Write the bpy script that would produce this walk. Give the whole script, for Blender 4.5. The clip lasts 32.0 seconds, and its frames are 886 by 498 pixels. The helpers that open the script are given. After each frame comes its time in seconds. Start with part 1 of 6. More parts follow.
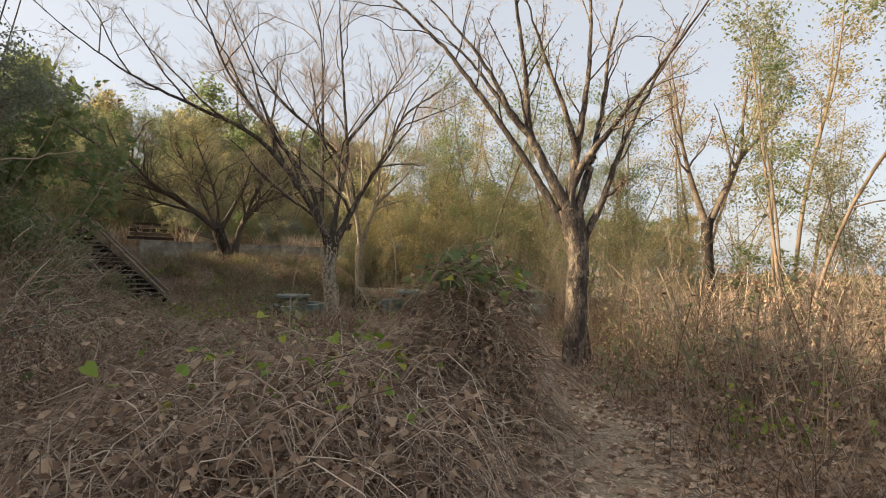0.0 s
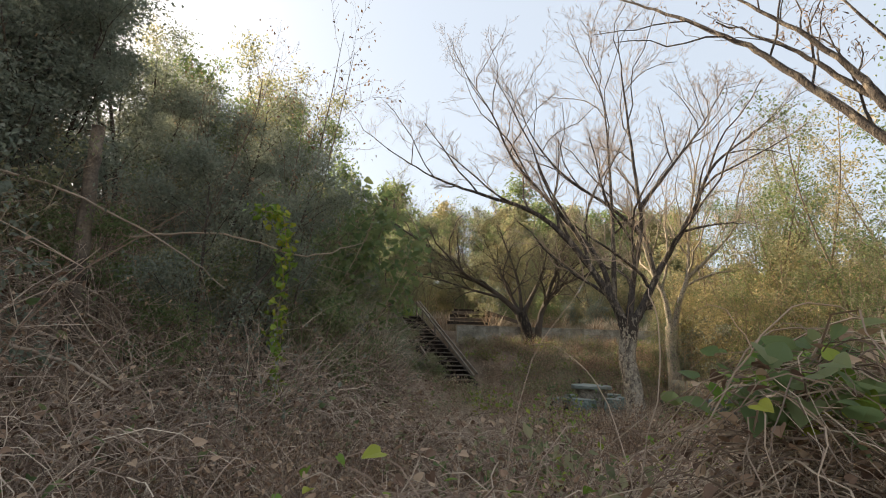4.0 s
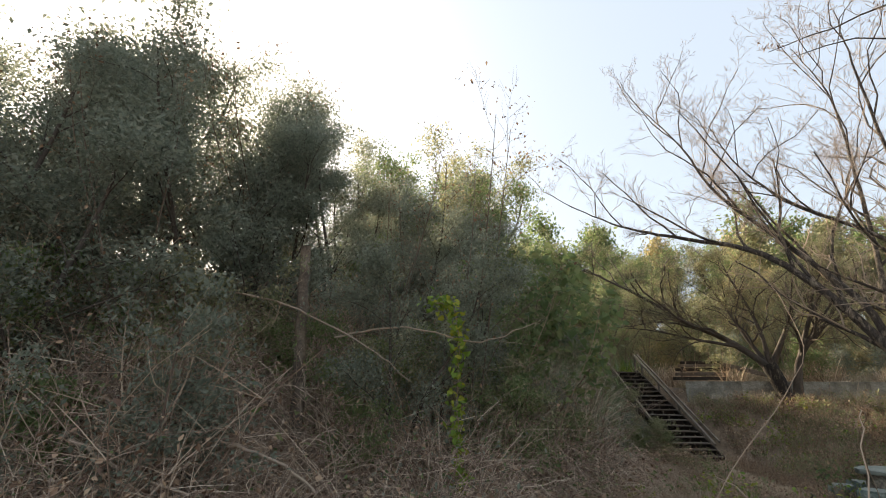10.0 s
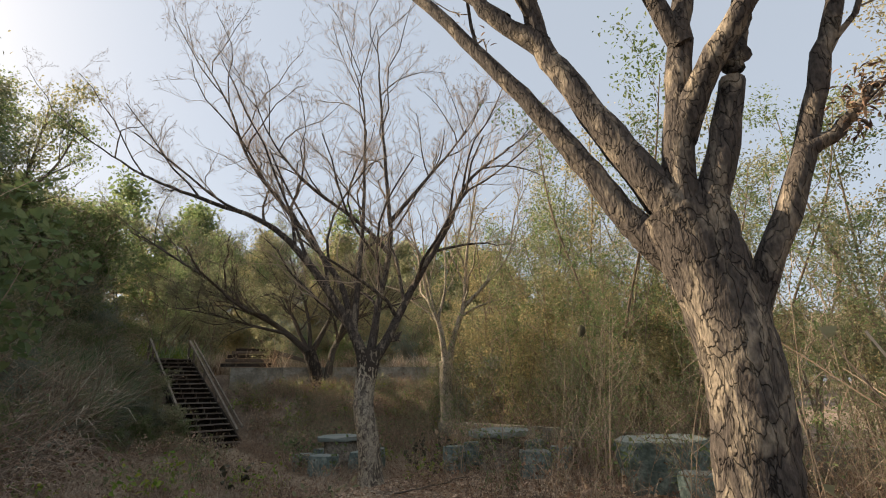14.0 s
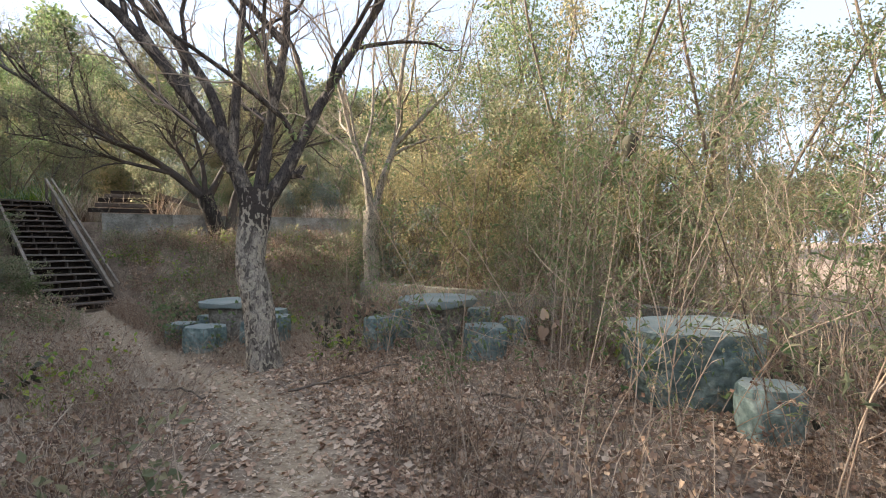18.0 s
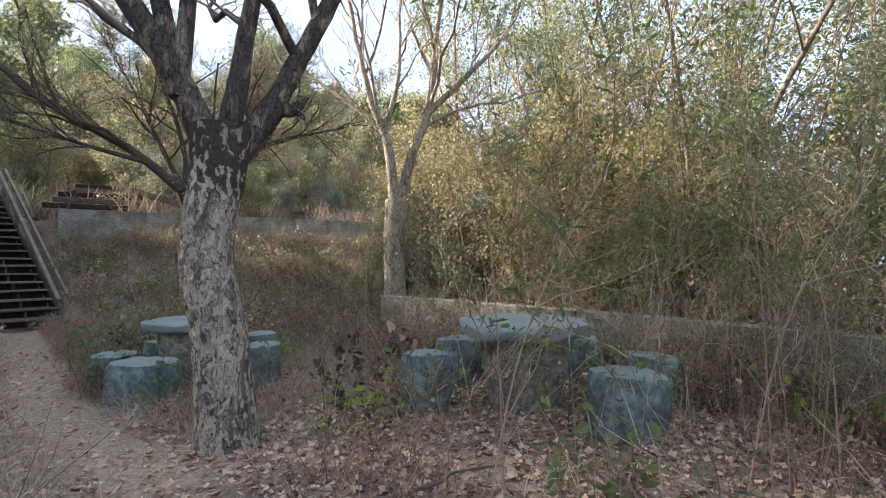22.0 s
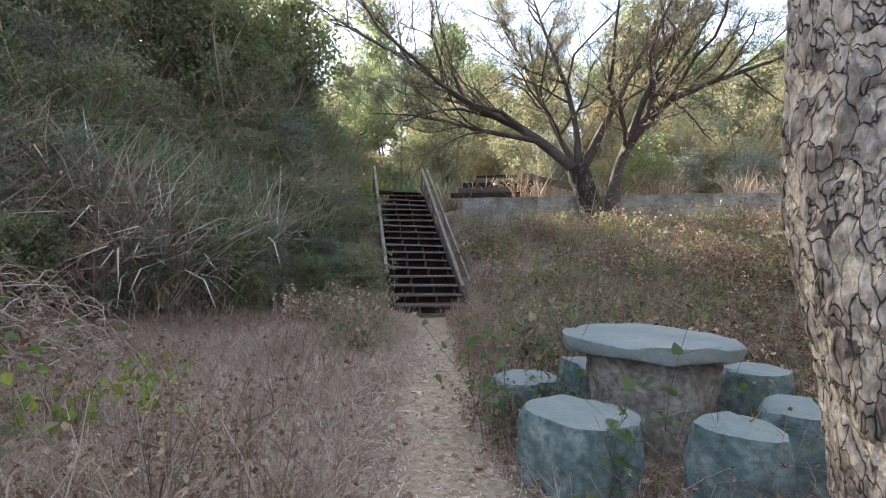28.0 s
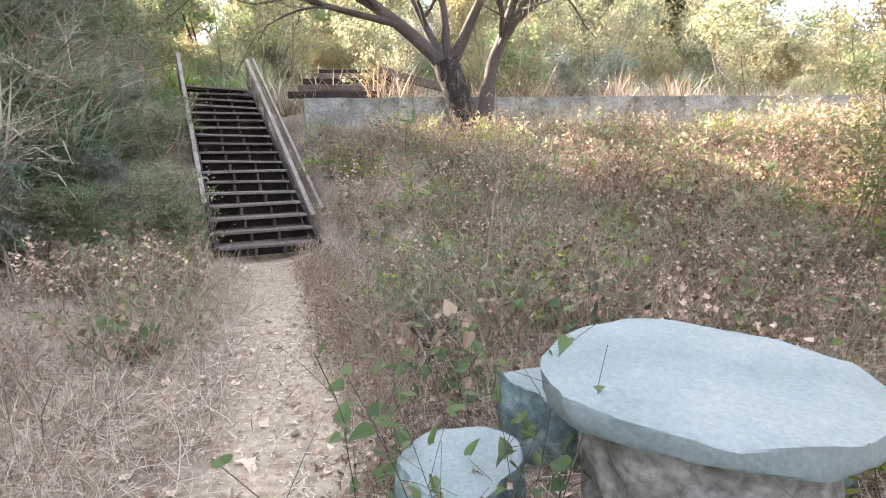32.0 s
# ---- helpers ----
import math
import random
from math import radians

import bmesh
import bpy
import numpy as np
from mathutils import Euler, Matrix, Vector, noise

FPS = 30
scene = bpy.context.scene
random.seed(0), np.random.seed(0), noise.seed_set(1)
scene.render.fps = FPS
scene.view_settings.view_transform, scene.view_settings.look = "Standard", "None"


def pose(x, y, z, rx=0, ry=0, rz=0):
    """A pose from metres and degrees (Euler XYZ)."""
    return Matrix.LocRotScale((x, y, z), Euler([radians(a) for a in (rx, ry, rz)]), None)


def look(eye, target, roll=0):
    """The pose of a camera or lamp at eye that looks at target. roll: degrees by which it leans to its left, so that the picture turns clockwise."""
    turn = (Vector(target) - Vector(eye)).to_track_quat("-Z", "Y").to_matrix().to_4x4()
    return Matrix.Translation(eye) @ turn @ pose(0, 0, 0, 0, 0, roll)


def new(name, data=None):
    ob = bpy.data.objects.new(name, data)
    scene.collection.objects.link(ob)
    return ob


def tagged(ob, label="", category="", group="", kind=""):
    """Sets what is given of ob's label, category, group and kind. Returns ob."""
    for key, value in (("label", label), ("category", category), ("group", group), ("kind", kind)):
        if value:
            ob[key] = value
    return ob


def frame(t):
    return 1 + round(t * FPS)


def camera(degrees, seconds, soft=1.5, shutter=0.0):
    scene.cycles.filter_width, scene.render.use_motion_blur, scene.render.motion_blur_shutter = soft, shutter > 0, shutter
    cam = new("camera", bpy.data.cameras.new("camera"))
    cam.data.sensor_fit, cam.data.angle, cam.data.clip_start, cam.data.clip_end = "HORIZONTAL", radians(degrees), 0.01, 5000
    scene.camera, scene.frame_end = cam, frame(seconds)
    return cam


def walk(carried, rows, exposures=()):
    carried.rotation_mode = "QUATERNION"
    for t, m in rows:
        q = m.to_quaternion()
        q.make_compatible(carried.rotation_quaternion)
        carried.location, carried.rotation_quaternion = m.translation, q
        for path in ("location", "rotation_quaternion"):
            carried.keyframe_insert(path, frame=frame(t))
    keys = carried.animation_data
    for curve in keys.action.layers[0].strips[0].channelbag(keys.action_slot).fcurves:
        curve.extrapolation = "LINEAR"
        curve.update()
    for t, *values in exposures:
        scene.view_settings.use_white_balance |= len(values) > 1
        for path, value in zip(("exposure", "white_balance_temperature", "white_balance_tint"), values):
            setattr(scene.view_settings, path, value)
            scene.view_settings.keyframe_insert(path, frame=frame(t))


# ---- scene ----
cam = camera(84.9, 32.0, soft=1.0)
# seconds, x, y, z, yaw to the left, pitch, roll
ROWS = [
    (0, 1.016, -0.154, 1.515, 3.86, 2.33, 0.90),
    (0.5, 1.008, 0.264, 1.599, 9.55, 2.46, 1.30),
    (1, 0.937, 0.653, 1.607, 16.25, 2.67, 1.47),
    (1.5, 0.916, 0.959, 1.601, 25.16, 4.39, 1.74),
    (2, 0.896, 1.052, 1.549, 33.31, 7.06, 1.64),
    (2.5, 0.906, 1.291, 1.574, 38.59, 9.39, 1.72),
    (3, 0.971, 1.409, 1.544, 40.21, 10.60, 1.94),
    (3.5, 1.011, 1.487, 1.538, 40.05, 11.10, 2.08),
    (5.5, 1.256, 1.720, 1.977, 43.24, 11.03, 0.95),
    (6, 1.206, 1.770, 1.982, 45.48, 11.07, 1.22),
    (6.5, 1.215, 1.775, 1.972, 47.15, 11.22, 1.22),
    (7, 1.348, 1.808, 1.973, 48.06, 11.28, 0.98),
    (7.5, 1.443, 1.897, 1.940, 48.49, 11.02, 0.78),
    (8, 1.427, 2.049, 1.967, 49.95, 11.23, 0.73),
    (8.5, 1.344, 2.143, 2.010, 53.64, 12.56, 0.70),
    (9, 1.354, 2.183, 2.009, 59.18, 14.35, 1.00),
    (9.5, 1.415, 2.145, 2.124, 63.77, 15.48, 0.94),
    (10, 1.403, 2.157, 2.176, 65.70, 16.12, 0.61),
    (10.5, 1.450, 2.271, 2.158, 61.88, 16.62, 0.31),
    (11, 1.592, 2.561, 2.055, 51.69, 16.97, -0.53),
    (11.5, 1.866, 2.950, 1.846, 41.06, 16.83, -1.13),
    (12, 2.013, 3.372, 1.735, 33.12, 16.44, -1.32),
    (12.5, 2.137, 3.821, 1.604, 28.55, 16.21, -1.01),
    (13, 2.252, 4.296, 1.509, 25.58, 16.13, -0.71),
    (13.5, 2.316, 4.775, 1.574, 23.12, 16.15, -0.84),
    (15.5, 2.185, 6.264, 1.940, 25.44, 13.18, -0.66),
    (16, 1.955, 6.656, 1.808, 28.04, 10.63, -0.48),
    (16.5, 1.723, 6.952, 1.763, 29.11, 6.33, -0.23),
    (17, 1.499, 7.328, 1.706, 27.92, 2.67, 0.05),
    (17.5, 1.294, 7.707, 1.748, 23.33, 0.16, -0.14),
    (18, 1.169, 8.091, 1.720, 14.95, -0.97, 0.24),
    (18.5, 1.024, 8.493, 1.690, 4.93, -1.56, 0.33),
    (19, 0.864, 8.806, 1.646, -3.27, -1.60, 0.82),
    (19.5, 0.684, 9.124, 1.583, -10.45, -1.08, 1.28),
    (20, 0.488, 9.495, 1.536, -15.50, -0.41, 1.61),
    (20.5, 0.296, 9.848, 1.493, -16.92, 0.10, 1.72),
    (21, 0.014, 10.308, 1.420, -11.36, 0.91, 2.01),
    (21.5, -0.189, 10.657, 1.360, 2.32, 0.90, 0.78),
    (22, -0.467, 10.880, 1.395, 15.17, 1.06, 0.83),
    (22.5, -0.669, 11.099, 1.417, 26.97, 1.06, 0.74),
    (23, -0.785, 11.273, 1.444, 36.64, 1.07, 0.85),
    (23.5, -0.866, 11.341, 1.424, 43.99, 1.25, 0.93),
    (24, -0.938, 11.381, 1.379, 48.97, 1.24, 1.13),
    (24.5, -1.112, 11.530, 1.304, 51.53, 0.94, 1.23),
    (25, -1.357, 11.724, 1.252, 52.53, 0.63, 1.21),
    (25.5, -1.684, 11.994, 1.261, 53.26, 0.51, 1.13),
    (27.5, -2.731, 12.677, 1.173, 55.78, 0.01, 1.34),
    (28, -3.115, 12.936, 1.146, 56.33, -0.01, 0.92),
    (28.5, -3.374, 13.204, 1.073, 56.21, 0.03, 0.68),
    (29, -3.611, 13.407, 1.040, 54.39, -1.61, 0.46),
    (29.5, -3.857, 13.541, 1.039, 50.63, -5.25, 0.09),
    (30, -4.130, 13.785, 0.997, 45.11, -9.21, -0.08),
    (30.5, -4.273, 13.941, 1.044, 39.67, -11.15, 0.22),
    (31, -4.502, 14.044, 1.154, 35.81, -12.05, 0.57),
    (31.5, -4.735, 14.098, 1.265, 35.76, -12.61, 0.22),
    (32, -4.894, 14.201, 1.318, 38.69, -10.84, -0.29),
]
walk(cam, [(t, pose(x, y, z, 90 + pitch, 0, yaw) @ pose(0, 0, 0, 0, 0, roll)) for t, x, y, z, yaw, pitch, roll in ROWS], [(0, 1.75, 7500, 14), (2, 1.85, 7200, 12), (6, 1.9, 7000, 11), (10, 1.95, 6900, 10), (12, 1.6, 6950, 11), (14, 1.5, 6950, 12), (16, 1.7, 6700, 12), (17.2, 2.2, 6350, 14), (18.5, 2.45, 5950, 13), (20, 2.2, 5700, 14), (23, 2.6, 5850, 16), (25.5, 2.85, 5850, 16), (29.3, 3.0, 5850, 16), (30.2, 3.85, 6050, 17), (32, 4.0, 6100, 17)])

# ---- world, sun ----
SUN_YAW, SUN_UP = 97.0, 27.9  # degrees to the left of +y, and above the horizon
sky_world = bpy.data.worlds.new("world")
sky_world.use_nodes = True
scene.world = sky_world
wn = sky_world.node_tree
sky_tex = wn.nodes.new("ShaderNodeTexSky")
sky_tex.sky_type = "NISHITA"
sky_tex.sun_disc = False
sky_tex.sun_elevation = radians(SUN_UP)
sky_tex.sun_rotation = radians(-SUN_YAW)
sky_tex.air_density, sky_tex.dust_density, sky_tex.ozone_density, sky_tex.altitude = 1.0, 3.0, 1.0, 50
haze = wn.nodes.new("ShaderNodeMix")
haze.data_type = "RGBA"
haze.inputs["Factor"].default_value = 0.87
haze.inputs["B"].default_value = (1.2, 1.39, 1.62, 1)  # even pale haze of a hot dry afternoon
wn.links.new(sky_tex.outputs[0], haze.inputs["A"])
wn.links.new(haze.outputs["Result"], wn.nodes["Background"].inputs[0])
wn.nodes["Background"].inputs[1].default_value = 0.15
sun = new("sun", bpy.data.lights.new("sun", "SUN"))
sun.data.energy, sun.data.angle, sun.data.color = 3.6, radians(1.5), (1.0, 0.86, 0.66)
to_sun = Vector((-math.sin(radians(SUN_YAW)) * math.cos(radians(SUN_UP)), math.cos(radians(SUN_YAW)) * math.cos(radians(SUN_UP)), math.sin(radians(SUN_UP))))
sun.matrix_world = look((0, 0, 30), Vector((0, 0, 30)) - to_sun)


# ---- materials ----
def mat(name, colours, scale=6.0, rough=0.85, bump=0.3, bump_scale=40.0, island=0.0, fine=0.0, stretch=(1, 1, 1), through_light=0.0, obj_random=0.0):
    """A matte surface: colours blended by large noise, value varied by a fine one, with relief."""
    m = bpy.data.materials.new(name)
    m.use_nodes = True
    nt = m.node_tree
    bsdf = nt.nodes["Principled BSDF"]
    bsdf.inputs["Roughness"].default_value = rough
    bsdf.inputs["Specular IOR Level"].default_value = 0.25
    co = nt.nodes.new("ShaderNodeTexCoord")
    mp = nt.nodes.new("ShaderNodeMapping")
    mp.inputs["Scale"].default_value = stretch
    nt.links.new(co.outputs["Object"], mp.inputs[0])
    n1 = nt.nodes.new("ShaderNodeTexNoise")
    n1.inputs["Scale"].default_value, n1.inputs["Detail"].default_value, n1.inputs["Roughness"].default_value = scale, 6, 0.65
    nt.links.new(mp.outputs[0], n1.inputs["Vector"])
    ramp = nt.nodes.new("ShaderNodeValToRGB")
    els = ramp.color_ramp.elements
    while len(els) < len(colours):
        els.new(0.5)
    for i, (el, c) in enumerate(zip(els, colours)):
        el.position = 0.3 + 0.4 * i / max(1, len(colours) - 1)
        el.color = (*c, 1)
    fac = n1.outputs["Fac"]
    if island or obj_random:
        rnd = nt.nodes.new("ShaderNodeNewGeometry" if island else "ShaderNodeObjectInfo").outputs["Random Per Island" if island else "Random"]
        mix = nt.nodes.new("ShaderNodeMix")
        mix.inputs["Factor"].default_value = island or obj_random
        nt.links.new(fac, mix.inputs["A"])
        nt.links.new(rnd, mix.inputs["B"])
        stretch_range = nt.nodes.new("ShaderNodeMapRange")
        stretch_range.inputs["To Min"].default_value, stretch_range.inputs["To Max"].default_value = 0.25, 0.75
        nt.links.new(mix.outputs["Result"], stretch_range.inputs["Value"])
        fac = stretch_range.outputs["Result"]
    nt.links.new(fac, ramp.inputs["Fac"])
    colour = ramp.outputs["Color"]
    n2 = nt.nodes.new("ShaderNodeTexNoise")
    n2.inputs["Scale"].default_value, n2.inputs["Detail"].default_value = bump_scale, 5
    nt.links.new(mp.outputs[0], n2.inputs["Vector"])
    if fine:
        hsv = nt.nodes.new("ShaderNodeHueSaturation")
        rng = nt.nodes.new("ShaderNodeMapRange")
        rng.inputs["From Min"].default_value, rng.inputs["From Max"].default_value = 0.3, 0.7
        rng.inputs["To Min"].default_value, rng.inputs["To Max"].default_value = 1 - fine, 1 + fine
        nt.links.new(n2.outputs["Fac"], rng.inputs["Value"])
        nt.links.new(rng.outputs["Result"], hsv.inputs["Value"])
        nt.links.new(colour, hsv.inputs["Color"])
        colour = hsv.outputs["Color"]
    nt.links.new(colour, bsdf.inputs["Base Color"])
    if bump:
        b = nt.nodes.new("ShaderNodeBump")
        b.inputs["Strength"].default_value, b.inputs["Distance"].default_value = bump, 0.02
        nt.links.new(n2.outputs["Fac"], b.inputs["Height"])
        nt.links.new(b.outputs[0], bsdf.inputs["Normal"])
    if through_light:
        tr = nt.nodes.new("ShaderNodeBsdfTranslucent")
        nt.links.new(colour, tr.inputs["Color"])
        ms = nt.nodes.new("ShaderNodeMixShader")
        ms.inputs[0].default_value = through_light
        nt.links.new(bsdf.outputs[0], ms.inputs[1])
        nt.links.new(tr.outputs[0], ms.inputs[2])
        nt.links.new(ms.outputs[0], nt.nodes["Material Output"].inputs["Surface"])
    return m


def bark(name, dark, light, plates=14.0, share=0.5, relief=0.8):
    """Flaking bark: light patches torn out of a dark, upright-grained crust."""
    m = bpy.data.materials.new(name)
    m.use_nodes = True
    nt = m.node_tree
    bsdf = nt.nodes["Principled BSDF"]
    bsdf.inputs["Roughness"].default_value, bsdf.inputs["Specular IOR Level"].default_value = 0.9, 0.2
    co = nt.nodes.new("ShaderNodeTexCoord")
    mp = nt.nodes.new("ShaderNodeMapping")
    mp.inputs["Scale"].default_value = (1, 1, 0.42)
    nt.links.new(co.outputs["Object"], mp.inputs[0])
    warp = nt.nodes.new("ShaderNodeTexNoise")
    warp.inputs["Scale"].default_value, warp.inputs["Detail"].default_value = 7, 4
    nt.links.new(mp.outputs[0], warp.inputs["Vector"])
    add = nt.nodes.new("ShaderNodeMix")
    add.data_type, add.blend_type = "RGBA", "LINEAR_LIGHT"
    add.inputs["Factor"].default_value = 0.12
    nt.links.new(mp.outputs[0], add.inputs["A"])
    nt.links.new(warp.outputs["Color"], add.inputs["B"])
    vor = nt.nodes.new("ShaderNodeTexVoronoi")
    vor.feature = "DISTANCE_TO_EDGE"
    vor.inputs["Scale"].default_value = plates
    nt.links.new(add.outputs["Result"], vor.inputs["Vector"])
    patch = nt.nodes.new("ShaderNodeTexNoise")
    patch.inputs["Scale"].default_value, patch.inputs["Detail"].default_value = 9, 5
    nt.links.new(add.outputs["Result"], patch.inputs["Vector"])
    ramp = nt.nodes.new("ShaderNodeValToRGB")
    ramp.color_ramp.elements[0].position, ramp.color_ramp.elements[0].color = share - 0.09, (*dark, 1)
    ramp.color_ramp.elements[1].position, ramp.color_ramp.elements[1].color = share + 0.06, (*light, 1)
    nt.links.new(patch.outputs["Fac"], ramp.inputs["Fac"])
    crack = nt.nodes.new("ShaderNodeMapRange")
    crack.inputs["From Max"].default_value, crack.inputs["To Min"].default_value = 0.05, 0.3
    nt.links.new(vor.outputs["Distance"], crack.inputs["Value"])
    mul = nt.nodes.new("ShaderNodeMix")
    mul.data_type, mul.blend_type = "RGBA", "MULTIPLY"
    mul.inputs["Factor"].default_value = 1.0
    nt.links.new(ramp.outputs["Color"], mul.inputs["A"])
    nt.links.new(crack.outputs["Result"], mul.inputs["B"])
    grain = nt.nodes.new("ShaderNodeTexNoise")
    grain.inputs["Scale"].default_value, grain.inputs["Detail"].default_value = 60, 4
    nt.links.new(mp.outputs[0], grain.inputs["Vector"])
    hsv = nt.nodes.new("ShaderNodeHueSaturation")
    rng = nt.nodes.new("ShaderNodeMapRange")
    rng.inputs["From Min"].default_value, rng.inputs["From Max"].default_value = 0.3, 0.7
    rng.inputs["To Min"].default_value, rng.inputs["To Max"].default_value = 0.6, 1.4
    nt.links.new(grain.outputs["Fac"], rng.inputs["Value"])
    nt.links.new(rng.outputs["Result"], hsv.inputs["Value"])
    nt.links.new(mul.outputs["Result"], hsv.inputs["Color"])
    nt.links.new(hsv.outputs["Color"], bsdf.inputs["Base Color"])
    height = nt.nodes.new("ShaderNodeMath")
    height.operation = "ADD"
    nt.links.new(crack.outputs["Result"], height.inputs[0])
    nt.links.new(grain.outputs["Fac"], height.inputs[1])
    b = nt.nodes.new("ShaderNodeBump")
    b.inputs["Strength"].default_value, b.inputs["Distance"].default_value = relief, 0.02
    nt.links.new(height.outputs[0], b.inputs["Height"])
    nt.links.new(b.outputs[0], bsdf.inputs["Normal"])
    return m


def flaking_bark():
    """Pale inner bark, a raised brown crust over part of it, dark splits in the crust, and darker bark towards the fork."""
    m = bark("flaking_bark_trunk", (0.17, 0.142, 0.115), (0.44, 0.375, 0.3), 26, 0.48, 0.9)
    nt = m.node_tree
    bsdf = nt.nodes["Principled BSDF"]
    crust_colour = bsdf.inputs["Base Color"].links[0].from_socket
    co = nt.nodes["Texture Coordinate"].outputs["Object"]
    speck = nt.nodes.new("ShaderNodeTexNoise")
    speck.inputs["Scale"].default_value, speck.inputs["Detail"].default_value = 90, 6
    nt.links.new(co, speck.inputs["Vector"])
    pale = nt.nodes.new("ShaderNodeValToRGB")
    pale.color_ramp.elements[0].position, pale.color_ramp.elements[0].color = 0.3, (0.36, 0.3, 0.215, 1)
    pale.color_ramp.elements[1].position, pale.color_ramp.elements[1].color = 0.7, (0.66, 0.58, 0.45, 1)
    nt.links.new(speck.outputs["Fac"], pale.inputs["Fac"])
    colour = pale.outputs["Color"]
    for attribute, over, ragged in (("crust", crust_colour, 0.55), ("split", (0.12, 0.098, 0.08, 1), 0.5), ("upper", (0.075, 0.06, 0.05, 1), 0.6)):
        at = nt.nodes.new("ShaderNodeAttribute")
        at.attribute_name = attribute
        ragged_edge = nt.nodes.new("ShaderNodeMath")
        ragged_edge.operation = "MULTIPLY_ADD"
        nt.links.new(speck.outputs["Fac"], ragged_edge.inputs[0])
        ragged_edge.inputs[1].default_value = ragged
        nt.links.new(at.outputs["Fac"], ragged_edge.inputs[2])
        cut = nt.nodes.new("ShaderNodeMapRange")
        cut.inputs["From Min"].default_value, cut.inputs["From Max"].default_value = 0.42 + ragged / 2, 0.6 + ragged / 2
        nt.links.new(ragged_edge.outputs[0], cut.inputs["Value"])
        mix = nt.nodes.new("ShaderNodeMix")
        mix.data_type = "RGBA"
        nt.links.new(cut.outputs["Result"], mix.inputs["Factor"])
        nt.links.new(colour, mix.inputs["A"])
        if isinstance(over, tuple):
            mix.inputs["B"].default_value = over
        else:
            nt.links.new(over, mix.inputs["B"])
        colour = mix.outputs["Result"]
    nt.links.new(colour, bsdf.inputs["Base Color"])
    return m


